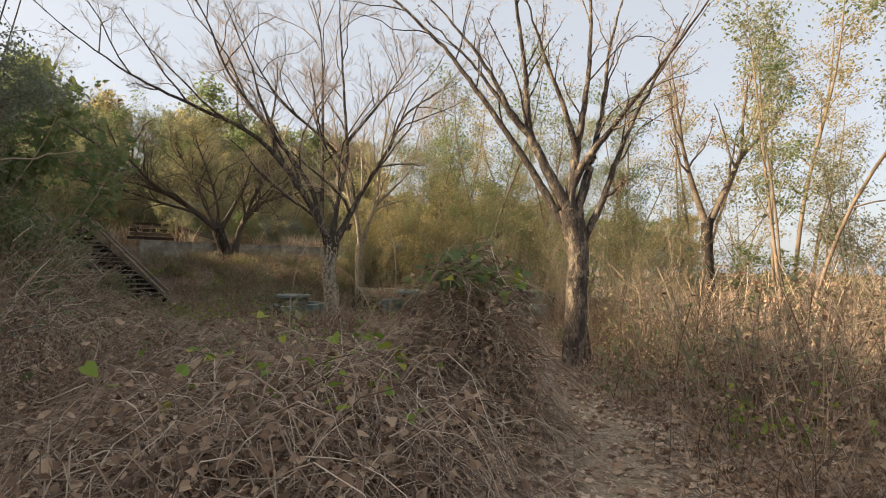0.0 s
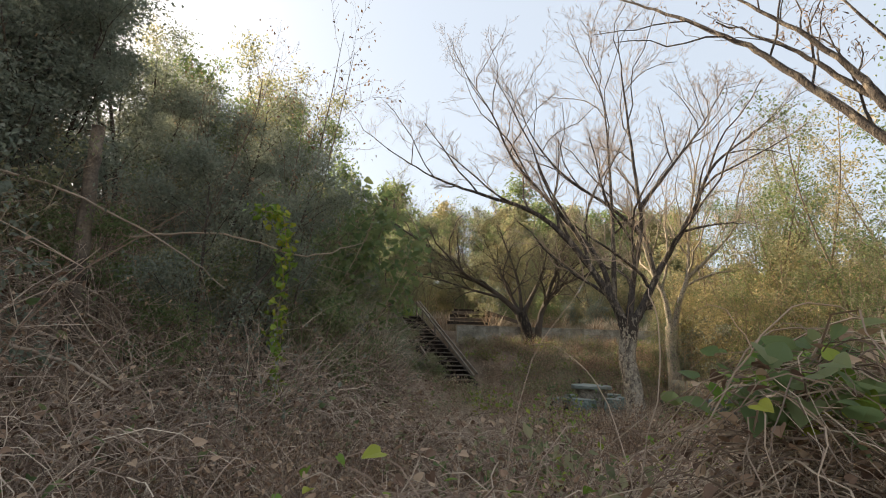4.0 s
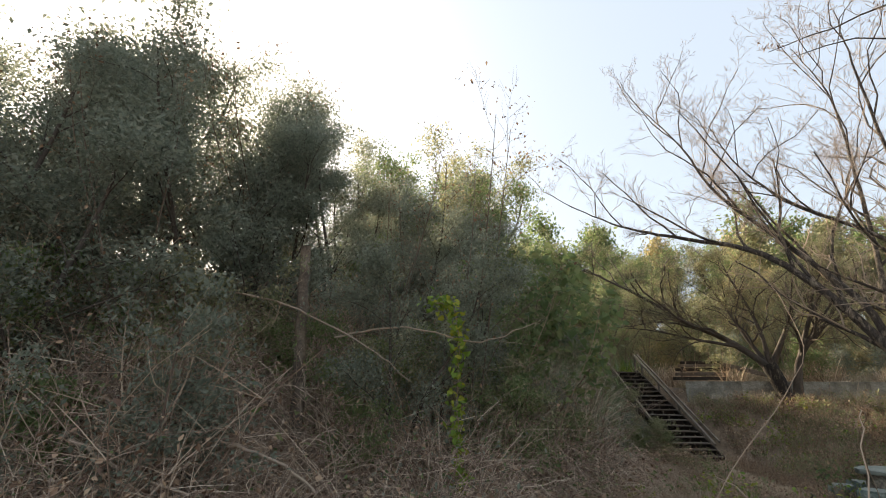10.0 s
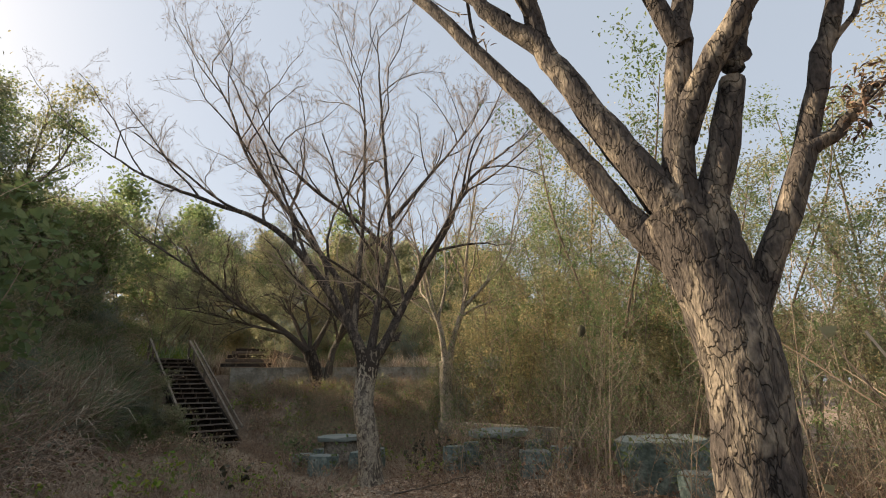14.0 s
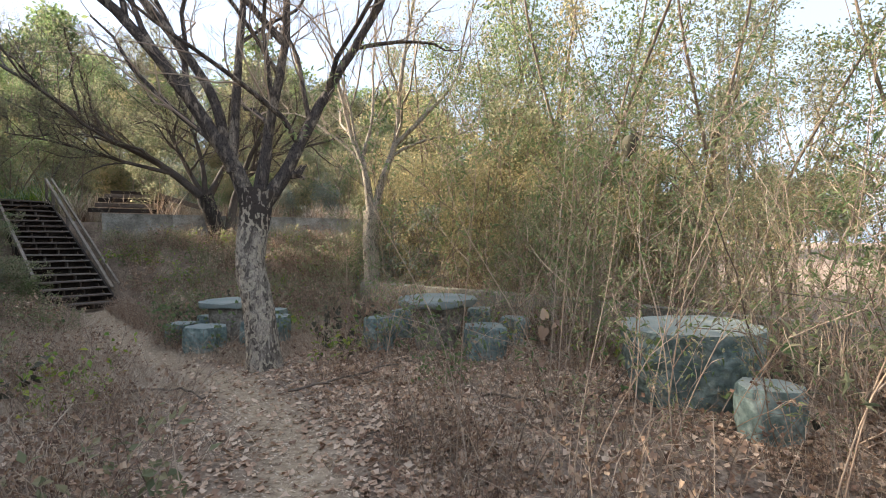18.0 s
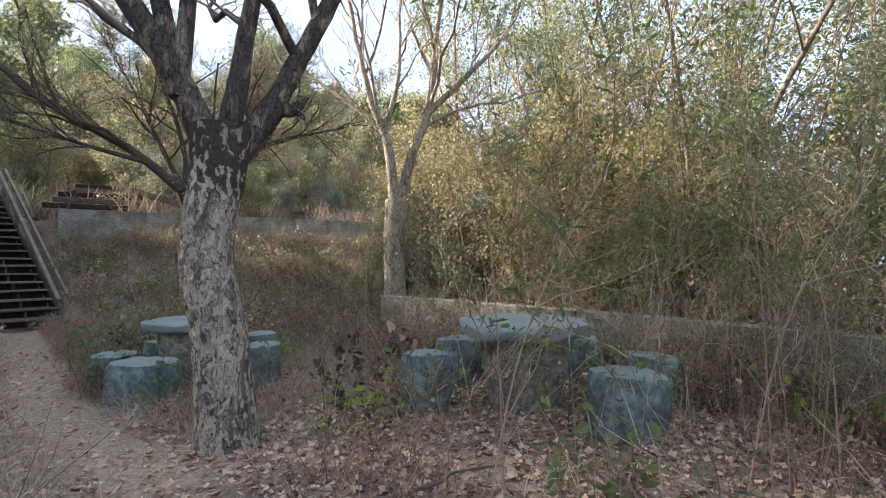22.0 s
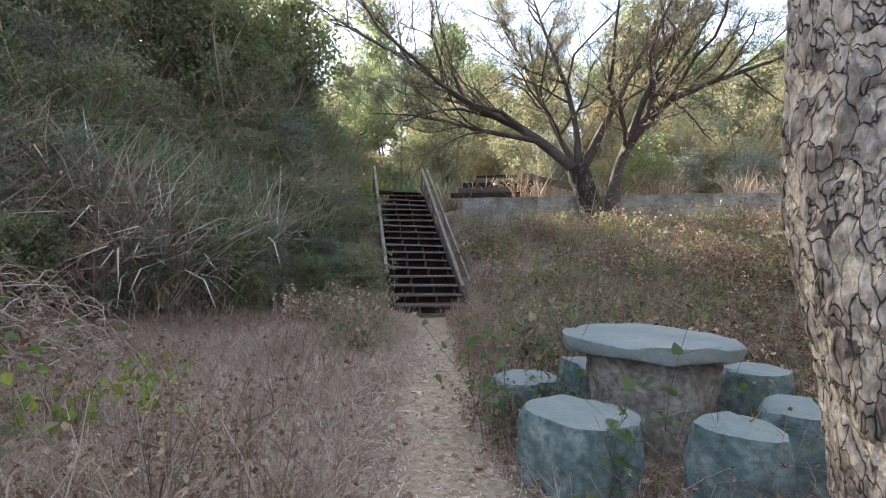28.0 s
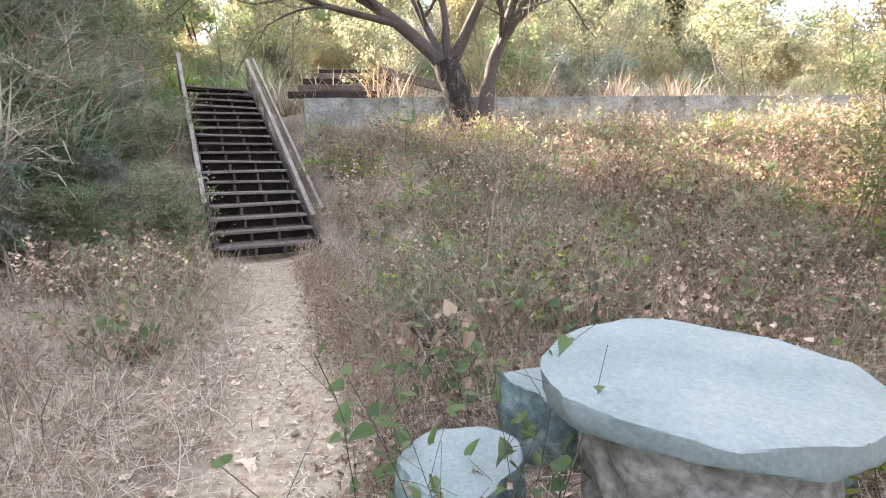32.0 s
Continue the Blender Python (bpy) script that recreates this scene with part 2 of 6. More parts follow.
M = {
    "bark_a": bark("flaking_bark", (0.13, 0.11, 0.095), (0.42, 0.36, 0.27), 11, 0.55),
    "bark_flaking": flaking_bark(),
    "bark_t": bark("rough_bark", (0.085, 0.07, 0.06), (0.27, 0.22, 0.165), 16, 0.58),
    "bark_w": bark("pale_bark", (0.2, 0.165, 0.125), (0.37, 0.315, 0.24), 8, 0.42, 0.3),
    "bark_b": bark("dark_bark", (0.045, 0.038, 0.033), (0.17, 0.14, 0.11), 15, 0.6),
    "limb": mat("limb_bark", [(0.07, 0.055, 0.045), (0.16, 0.125, 0.095), (0.24, 0.19, 0.14)], 3, 0.9, 0.5, 30, fine=0.3),
    "limb_pale": mat("pale_limb_bark", [(0.15, 0.115, 0.085), (0.28, 0.215, 0.155)], 3, 0.9, 0.3, 30, fine=0.2),
    "limb_dark": mat("dark_limb_bark", [(0.06, 0.05, 0.042), (0.13, 0.105, 0.085)], 3, 0.9, 0.5, 30, fine=0.3),
    "twig": mat("twig_bark", [(0.26, 0.201, 0.153), (0.496, 0.389, 0.295)], 2, 0.9, 0, island=0.5),
    "stem": mat("dry_stem", [(0.14, 0.1, 0.076), (0.31, 0.225, 0.16), (0.55, 0.44, 0.325)], 3, 0.9, 0, island=0.8),
    "bramble": mat("bramble_stem", [(0.16, 0.11, 0.085), (0.36, 0.262, 0.197), (0.62, 0.5, 0.38)], 3, 0.9, 0, island=0.8),
    "litter": mat("dead_leaf", [(0.23, 0.14, 0.093), (0.5, 0.335, 0.225), (0.72, 0.555, 0.41)], 3, 0.8, 0, island=0.9, through_light=0.15),
    "straw": mat("dry_grass", [(0.18, 0.128, 0.09), (0.47, 0.355, 0.255), (0.74, 0.62, 0.48)], 2, 0.8, 0, island=0.85, through_light=0.15),
    "leaf_dark": mat("dark_leaf", [(0.15, 0.175, 0.13), (0.24, 0.265, 0.2), (0.36, 0.365, 0.29)], 0.6, 0.6, 0, island=0.6, through_light=0.58),
    "leaf_green": mat("green_leaf", [(0.11, 0.165, 0.07), (0.19, 0.25, 0.105), (0.3, 0.31, 0.15)], 0.6, 0.55, 0, island=0.6, through_light=0.58),
    "leaf_lime": mat("lime_leaf", [(0.142, 0.236, 0.0354), (0.236, 0.33, 0.059), (0.389, 0.366, 0.0472)], 0.6, 0.5, 0, island=0.8, through_light=0.4),
    "leaf_gold": mat("yellowing_leaf", [(0.22, 0.23, 0.115), (0.39, 0.335, 0.17), (0.56, 0.42, 0.25)], 0.35, 0.65, 0, island=0.5, through_light=0.58),
    "leaf_olive": mat("olive_leaf", [(0.15, 0.18, 0.1), (0.29, 0.295, 0.165), (0.48, 0.42, 0.26)], 0.5, 0.65, 0, island=0.6, through_light=0.58),
    "leaf_rust": mat("withered_leaf", [(0.13, 0.08, 0.057), (0.3, 0.19, 0.125), (0.5, 0.36, 0.24)], 1, 0.8, 0, island=0.8, through_light=0.2),
    "blade": mat("grass_blade", [(0.085, 0.15, 0.07), (0.18, 0.27, 0.125), (0.45, 0.48, 0.32)], 0.8, 0.6, 0, island=0.8, through_light=0.58),
    "blade_dry": mat("dry_grass_blade", [(0.26, 0.218, 0.153), (0.472, 0.401, 0.295), (0.649, 0.578, 0.448)], 0.8, 0.7, 0, island=0.8, through_light=0.2),
    "stone": mat("green_grey_stone", [(0.08, 0.115, 0.105), (0.17, 0.222, 0.202), (0.31, 0.355, 0.32)], 5, 0.75, 0.7, 22, fine=0.35),
    "stone_top": mat("worn_stone", [(0.19, 0.222, 0.202), (0.245, 0.272, 0.246), (0.31, 0.317, 0.282)], 2.2, 0.7, 0.22, 60, fine=0.12),
    "stone_foot": mat("brown_grey_stone", [(0.14, 0.115, 0.09), (0.27, 0.235, 0.19), (0.4, 0.35, 0.28)], 7, 0.85, 0.9, 24, fine=0.4),
    "concrete": mat("weathered_concrete", [(0.15, 0.14, 0.115), (0.28, 0.265, 0.225), (0.44, 0.425, 0.375)], 2.5, 0.9, 0.4, 30, fine=0.35),
    # concrete darkened in its colour so the low walls read as shaded
    "concrete_shaded": mat("shaded_concrete", [(0.12, 0.115, 0.09), (0.21, 0.2, 0.165), (0.32, 0.31, 0.265)], 2.5, 0.9, 0.4, 30, fine=0.3),
    "wood": mat("weathered_wood", [(0.075, 0.058, 0.047), (0.15, 0.12, 0.1), (0.27, 0.235, 0.2)], 4, 0.85, 0.4, 30, fine=0.3, obj_random=0.4),
    # dark timber; its near-black also paints shade into the stair's open gaps
    "wood_dark": mat("dark_wood_gap_shade", [(0.03, 0.024, 0.02), (0.06, 0.047, 0.04)], 4, 0.85, 0.4, 30, fine=0.3),
    "rail": mat("grey_rail_wood", [(0.2, 0.165, 0.13), (0.34, 0.29, 0.235)], 5, 0.8, 0.3, 40, fine=0.25),
    "nest": mat("dark_dry_leaf", [(0.045, 0.045, 0.03), (0.1, 0.085, 0.05)], 20, 0.8, 0.2, 60),
}


# ---- mesh helpers ----
def build(name, verts, faces, material, parent=None, label="", smooth=False):
    """One mesh object from a vertex array and one quad (or triangle) array."""
    verts, faces = np.asarray(verts, np.float32), np.asarray(faces, np.int32)
    me = bpy.data.meshes.new(name)
    k = faces.shape[1]
    me.vertices.add(len(verts))
    me.vertices.foreach_set("co", verts.ravel())
    me.loops.add(faces.size)
    me.loops.foreach_set("vertex_index", faces.ravel())
    me.polygons.add(len(faces))
    me.polygons.foreach_set("loop_start", np.arange(0, faces.size, k, dtype=np.int32))
    me.polygons.foreach_set("use_smooth", np.full(len(faces), smooth))
    me.materials.append(material)
    me.update(calc_edges=True)
    me.validate()
    ob = new(name, me)
    if parent is not None:
        ob.parent = parent
    if label:
        ob["label"] = label
    return ob


def part(name, bm, material, parent=None, label="", smooth=False):
    me = bpy.data.meshes.new(name)
    bm.to_mesh(me)
    bm.free()
    me.materials.append(material)
    for p in me.polygons:
        p.use_smooth = smooth
    ob = new(name, me)
    if parent is not None:
        ob.parent = parent
    if label:
        ob["label"] = label
    return ob


def merge(pieces):
    vs, fs, at = [], [], 0
    for v, f in pieces:
        vs.append(v)
        fs.append(f + at)
        at += len(v)
    return np.concatenate(vs), np.concatenate(fs)


def tube(points, radii, sides=6, lumpy=0.0, rng=None):
    """A tapered tube along points; quads."""
    p = np.asarray(points, float)
    r = np.asarray(radii, float)
    n = len(p)
    d = np.gradient(p, axis=0)
    d /= np.linalg.norm(d, axis=1)[:, None] + 1e-9
    ref = np.array([0.31, 0.17, 0.93]) if abs(d[0][2]) < 0.9 else np.array([0.95, 0.3, 0.05])
    a = np.cross(d, ref)
    a /= np.linalg.norm(a, axis=1)[:, None] + 1e-9
    b = np.cross(d, a)
    ang = np.arange(sides) * 2 * np.pi / sides
    rr = r[:, None] * np.ones(sides)
    if lumpy:
        rr = rr * (1 + lumpy * rng.uniform(-1, 1, (n, sides)))
    v = p[:, None, :] + rr[:, :, None] * (np.cos(ang)[None, :, None] * a[:, None, :] + np.sin(ang)[None, :, None] * b[:, None, :])
    i = np.arange(n - 1)[:, None] * sides
    j = np.arange(sides)[None, :]
    k = (j + 1) % sides
    f = np.stack([i + j, i + k, i + sides + k, i + sides + j], -1).reshape(-1, 4)
    return v.reshape(-1, 3), f


def tubes(lines, radii, sides):
    """Many tubes at once: lines (n, m, 3), radii (n, m)."""
    n, m = radii.shape
    d = np.gradient(lines, axis=1)
    d /= np.linalg.norm(d, axis=2)[..., None] + 1e-9
    ref = np.where(np.abs(d[:, :1, 2:]) < 0.9, np.array([0.31, 0.17, 0.93]), np.array([0.95, 0.3, 0.05]))
    s1 = np.cross(d, np.broadcast_to(ref, d.shape))
    s1 /= np.linalg.norm(s1, axis=2)[..., None] + 1e-9
    s2 = np.cross(d, s1)
    ang = np.arange(sides) * 2 * np.pi / sides
    v = lines[:, :, None, :] + radii[:, :, None, None] * (np.cos(ang)[:, None] * s1[:, :, None, :] + np.sin(ang)[:, None] * s2[:, :, None, :])
    i = (np.arange(n) * m * sides)[:, None, None] + (np.arange(m - 1) * sides)[None, :, None]
    j = np.arange(sides)[None, None, :]
    k = (j + 1) % sides
    f = np.stack([i + j, i + k, i + sides + k, i + sides + j], -1).reshape(-1, 4)
    return v.reshape(-1, 3), f


def taper(r0, r1, m):
    return r0[:, None] + (r1 - r0)[:, None] * np.linspace(0, 1, m)[None]


def shoots(rng, lines, r0, r1, kids, ratio, spread, lift, m, wander=0.12, start=0.25, least=0.004):
    """Side shoots along each of many lines: returns lines, first and last radii."""
    n, k0 = len(lines), lines.shape[1]
    total = np.linalg.norm(np.diff(lines, axis=1), axis=2).sum(1)
    u = start + (1 - start) * (np.arange(kids)[None] + rng.uniform(0.1, 0.9, (n, kids))) / kids
    q = u * (k0 - 1)
    i = np.minimum(k0 - 2, q.astype(int))
    row = np.arange(n)[:, None]
    p, nx = lines[row, i], lines[row, i + 1]
    t = nx - p
    start_at = p + t * (q - i)[..., None]
    t /= np.linalg.norm(t, axis=2)[..., None] + 1e-9
    side = np.cross(t, rng.normal(size=t.shape))
    side /= np.linalg.norm(side, axis=2)[..., None] + 1e-9
    side[..., 2] = np.where(rng.random(side.shape[:2]) < 0.7, np.abs(side[..., 2]) * 0.6, side[..., 2])
    an = (rng.uniform(0.6, 1.1, u.shape) * spread)[..., None]
    d = t * np.cos(an) + side * np.sin(an) + np.array([0, 0, lift])
    d /= np.linalg.norm(d, axis=2)[..., None]
    ln = total[:, None] * ratio * rng.uniform(0.6, 1.15, u.shape) * (1.15 - 0.6 * u)
    pts = [start_at]
    for _ in range(m):
        d = d + rng.normal(size=d.shape) * wander + np.array([0, 0, lift * 0.25])
        d /= np.linalg.norm(d, axis=2)[..., None]
        pts.append(pts[-1] + d * (ln / m)[..., None])
    out = np.stack(pts, 2).reshape(n * kids, m + 1, 3)
    ra = np.maximum((r0[:, None] + (r1 - r0)[:, None] * u) * 0.45, least).ravel()
    return out, ra, np.maximum(ra * 0.35, least * 0.6)


def spline(ctrl, steps):
    """A smooth line through control points."""
    c = np.asarray(ctrl, float)
    c = np.vstack([2 * c[0] - c[1], c, 2 * c[-1] - c[-2]])
    out = []
    for i in range(1, len(c) - 2):
        u = np.linspace(0, 1, steps, endpoint=False)[:, None]
        a, b, d, e = c[i - 1], c[i], c[i + 1], c[i + 2]
        out.append(0.5 * (2 * b + (d - a) * u + (2 * a - 5 * b + 4 * d - e) * u**2 + (3 * b - a - 3 * d + e) * u**3))
    return np.vstack(out + [c[-2][None]])


def rotations(rng, n, tilt, yaw=None):
    """n random turns: a yaw about z after a tilt of up to that many radians."""
    y = rng.uniform(0, 2 * np.pi, n) if yaw is None else yaw
    a = rng.uniform(-tilt, tilt, n)
    b = rng.uniform(-tilt, tilt, n)
    cy, sy, ca, sa, cb, sb = np.cos(y), np.sin(y), np.cos(a), np.sin(a), np.cos(b), np.sin(b)
    z = np.zeros(n)
    o = np.ones(n)
    rz = np.stack([cy, -sy, z, sy, cy, z, z, z, o], -1).reshape(-1, 3, 3)
    rx = np.stack([o, z, z, z, ca, -sa, z, sa, ca], -1).reshape(-1, 3, 3)
    ry = np.stack([cb, z, sb, z, o, z, -sb, z, cb], -1).reshape(-1, 3, 3)
    return rz @ rx @ ry


def scatter(template, places, turns, sizes):
    """Copies of a small template (verts, quads) joined into one array."""
    tv, tf = template
    n, m = len(places), len(tv)
    sizes = np.asarray(sizes, float)
    sizes = sizes[:, None] * np.ones(3) if sizes.ndim == 1 else sizes
    v = np.einsum("nij,nmj->nmi", turns, tv[None] * sizes[:, None, :]) + places[:, None, :]
    f = tf[None] + (np.arange(n) * m)[:, None, None]
    return v.reshape(-1, 3), f.reshape(-1, tf.shape[1])


# small templates, about one unit long
LEAF = (np.array([(0, 0, 0), (-0.28, 0.42, 0.06), (0, 1, -0.12), (0.28, 0.42, 0.06), (0, 0.45, -0.02)], float), np.array([(0, 4, 2, 1), (0, 3, 2, 4)]))


def heart_leaf(rows=7):
    """A heart-shaped blade folded along its midrib, with a drawn-out tip."""
    u = np.linspace(0, 1, rows)
    w = 0.5 * np.sin(np.pi * np.clip(u, 0.04, 0.995) ** 0.6) ** 0.75 * (1 - 0.25 * u)
    mid = np.stack([0 * u, u, -0.16 * u**2], -1)
    left = np.stack([-w, u - 0.12 * (1 - u) * np.sign(w), mid[:, 2] + 0.3 * w], -1)
    right = left * np.array([-1, 1, 1])
    v = np.concatenate([left, mid, right])
    i = np.arange(rows - 1)
    return v, np.concatenate([np.stack([i + c * rows, i + (c + 1) * rows, i + 1 + (c + 1) * rows, i + 1 + c * rows], -1) for c in (0, 1)])


HEART = heart_leaf()
CURL = (np.array([(-0.3, 0, 0.12), (0.0, 0.1, 0), (0.3, 0, 0.16), (-0.22, 0.6, 0.2), (0.02, 0.6, 0.03), (0.24, 0.7, 0.12), (0.05, 1.0, 0.14)], float), np.array([(0, 1, 4, 3), (1, 2, 5, 4)]))
SPRIG = (np.array([(0, 0, 0), (-0.27, 0.45, 0.08), (0, 1, -0.1), (0.27, 0.45, 0.08)], float), np.array([(0, 1, 2, 3)]))
FEATHER = (np.array([(0, 0, 0), (-0.13, 0.3, -0.02), (-0.02, 1, -0.3), (0.13, 0.3, -0.02), (0.0, 0.5, 0.03), (0.02, 1, -0.3)], float), np.array([(0, 4, 2, 1), (0, 3, 5, 4)]))


def blade(bend, segs=4, width=0.02):
    u = np.linspace(0, 1, segs + 1)
    y = np.sin(u * bend) / max(bend, 0.01)
    z = (1 - np.cos(u * bend)) / max(bend, 0.01)
    w = width * np.sqrt(np.clip(1 - u**2, 0.02, 1))
    v = np.concatenate([np.stack([-w, z, y], -1), np.stack([w, z, y], -1)])
    i = np.arange(segs)
    n = segs + 1
    return v, np.stack([i, i + n, i + n + 1, i + 1], -1)


# ---- ground ----
def sstep(a, b, x):
    u = np.clip((np.asarray(x, float) - a) / (b - a), 0, 1)
    return u * u * (3 - 2 * u)


BANK_Y = [-200, -20, 0, 5, 9, 12, 14, 17, 19.5, 26, 60]
BANK_X = [-60, -6, -3.2, -4.2, -7.2, -9.6, -11.3, -12.0, -17.0, -30, -60]
WALL_A, WALL_B = np.array([-14.6, 20.9]), np.array([-5.0, 28.4])
WALL_DIR = (WALL_B - WALL_A) / np.linalg.norm(WALL_B - WALL_A)
WALL_N = np.array([-WALL_DIR[1], WALL_DIR[0]])


STAIR_FOOT, STAIR_DIR, STAIR_W = np.array([-11.75, 18.4]), np.array([-0.925, 0.38]), 1.5
STAIR_SIDE = np.array([0.38, 0.925])
N_STEPS, RISE, GOING, STAIR_Z = 18, 0.185, 0.372, -0.22


def ripple(x, y):
    return (0.5 * np.sin(0.9 * x + 1.3 * np.sin(0.5 * y)) + 0.5 * np.sin(0.8 * y + 1.1 * np.sin(0.7 * x + 2)) + 0.35 * np.sin(2.3 * x + 1.7 * y) + 0.2 * np.sin(4.1 * y - 3.3 * x))


def wall_d(x, y):
    return (x - WALL_A[0]) * WALL_N[0] + (y - WALL_A[1]) * WALL_N[1]


def gz(x, y):
    """Height of the ground."""
    x, y = np.asarray(x, float), np.asarray(y, float)
    d = wall_d(x, y)
    s = (x - WALL_A[0]) * WALL_DIR[0] + (y - WALL_A[1]) * WALL_DIR[1]
    reach = 4.0 + 0.55 * np.clip(s, 0, 14)
    right_fade = 1 - sstep(16, 30, s)
    z = 0.18 * (1 - sstep(2, 7, y)) - 0.2 * sstep(1.2, 4.5, -x) * sstep(11, 14, y)
    z = z + 0.28 * np.exp(-((x - 2.3) ** 2 + (y - 12.6) ** 2) / 1.8)
    z = z + 1.95 * sstep(0, 1, (d + reach) / reach) * right_fade
    z = z + 0.6 * sstep(0.05, 0.3, d) * right_fade
    z = z + 0.2 * np.clip(d - 9, 0, 40) * (0.35 + 0.65 * right_fade) * (1 - 0.6 * sstep(18, 60, s))
    e = (np.interp(y, BANK_Y, BANK_X) - x) * 0.8
    left = 4.6 * sstep(0, 7.5, e) + 0.25 * np.clip(e - 6, 0, 36)
    z = np.maximum(z, left + np.where(z > 0, 0.3 * np.minimum(z, 2), z)) + 0.035 * ripple(x, y) + 0.4 * ripple(x * 0.15, y * 0.15) * sstep(6, 20, np.maximum(d, e))
    p, q = x - STAIR_FOOT[0], y - STAIR_FOOT[1]
    u, w = p * STAIR_DIR[0] + q * STAIR_DIR[1], p * STAIR_SIDE[0] + q * STAIR_SIDE[1]
    bed = STAIR_Z + np.maximum(-0.05, np.clip(u, 0, 7.1) / GOING * RISE - 0.2)
    near = (1 - sstep(0.85, 1.5, np.abs(w))) * sstep(-0.9, -0.1, u) * (1 - sstep(7.3, 9, u))
    return z + (bed - z) * near


def steps_of(lo, hi, fine_lo, fine_hi, fine):
    mid = np.arange(fine_lo, fine_hi + fine / 2, fine)
    left, right, st = [], [], fine
    v = fine_lo
    while v > lo:
        st *= 1.22
        v -= st
        left.append(v)
    v, st = fine_hi, fine
    while v < hi:
        st *= 1.22
        v += st
        right.append(v)
    return np.array(left[::-1] + list(mid) + right)


TRAIL = np.array([(1.2, -8), (1.4, -2), (1.7, 2), (2.3, 4.5), (1.6, 7.2), (0.6, 9.2), (-0.5, 10.7), (-1.2, 11.8), (-2.4, 13.0), (-3.8, 13.85), (-5.2, 14.45), (-6.5, 15.2), (-8.4, 16.45), (-10.2, 17.6), (-12.2, 18.6)])


def trail_d(x, y):
    """Distance to the trodden line."""
    p = np.stack([np.ravel(x), np.ravel(y)], -1)
    best = np.full(len(p), 1e9)
    for a, b in zip(TRAIL[:-1], TRAIL[1:]):
        ab = b - a
        u = np.clip(((p - a) @ ab) / (ab @ ab), 0, 1)
        best = np.minimum(best, np.linalg.norm(p - a - u[:, None] * ab, axis=1))
    return best.reshape(np.shape(x))


def ground_material():
    m = mat("leafy_soil", [(0.14, 0.1, 0.075), (0.25, 0.185, 0.135), (0.38, 0.29, 0.21)], 1.6, 0.95, 0.8, 30, fine=0.45)
    nt = m.node_tree
    bsdf = nt.nodes["Principled BSDF"]
    old = bsdf.inputs["Base Color"].links[0].from_socket
    at = nt.nodes.new("ShaderNodeAttribute")
    at.attribute_name = "trodden"
    mix = nt.nodes.new("ShaderNodeMix")
    mix.data_type = "RGBA"
    soil = nt.nodes.new("ShaderNodeTexNoise")
    soil.inputs["Scale"].default_value, soil.inputs["Detail"].default_value = 18, 8
    ramp = nt.nodes.new("ShaderNodeValToRGB")
    ramp.color_ramp.elements[0].position, ramp.color_ramp.elements[0].color = 0.3, (0.27, 0.195, 0.125, 1)
    ramp.color_ramp.elements[1].position, ramp.color_ramp.elements[1].color = 0.7, (0.55, 0.43, 0.29, 1)
    nt.links.new(nt.nodes["Texture Coordinate"].outputs["Object"], soil.inputs["Vector"])
    nt.links.new(soil.outputs["Fac"], ramp.inputs["Fac"])
    nt.links.new(at.outputs["Fac"], mix.inputs["Factor"])
    nt.links.new(old, mix.inputs["A"])
    nt.links.new(ramp.outputs["Color"], mix.inputs["B"])
    nt.links.new(mix.outputs["Result"], bsdf.inputs["Base Color"])
    return m


gx = steps_of(-1500, 1500, -15, 8, 0.2)
gy = steps_of(-1500, 1500, -4, 26, 0.2)
GX, GY = np.meshgrid(gx, gy)
GZ = gz(GX, GY)
TD = trail_d(GX, GY)
GZ = GZ - 0.05 * (1 - sstep(0.15, 0.6, TD))
ny, nx = GX.shape
ii = (np.arange(ny - 1)[:, None] * nx + np.arange(nx - 1)[None]).ravel()
ground = build("ground", np.stack([GX, GY, GZ], -1).reshape(-1, 3), np.stack([ii, ii + 1, ii + nx + 1, ii + nx], -1), ground_material(), smooth=True)
tagged(ground, "brown leaf-littered soil with a pale trodden footpath", "ground", kind="structure")
att = ground.data.attributes.new("trodden", "FLOAT", "POINT")
att.data.foreach_set("value", ((1 - sstep(0.12, 0.5, TD + 0.1 * ripple(GX * 3, GY * 3))) * (0.65 + 0.25 * sstep(6, 10, GY))).ravel().astype(np.float32))


def on_ground(x, y, lift=0.0):
    return np.stack([x, y, gz(x, y) - 0.05 * (1 - sstep(0.15, 0.6, trail_d(x, y))) + lift], -1)


# ---- retaining wall, low wall, stairs, deck ----
def box_bm(sx, sy, sz, bevel=0.01, rough=0.0, rng=None, cuts=0):
    bm = bmesh.new()
    bmesh.ops.create_cube(bm, size=1)
    bmesh.ops.scale(bm, vec=(sx, sy, sz), verts=bm.verts)
    if cuts:
        bmesh.ops.subdivide_edges(bm, edges=bm.edges[:], cuts=cuts, use_grid_fill=True)
    elif bevel:
        bmesh.ops.bevel(bm, geom=bm.edges[:], offset=bevel, segments=2, affect="EDGES", profile=0.6)
    if rough:
        for v in bm.verts:
            v.co += Vector((rng.uniform(-rough, rough), rng.uniform(-rough, rough), rng.uniform(-rough, rough)))
    return bm


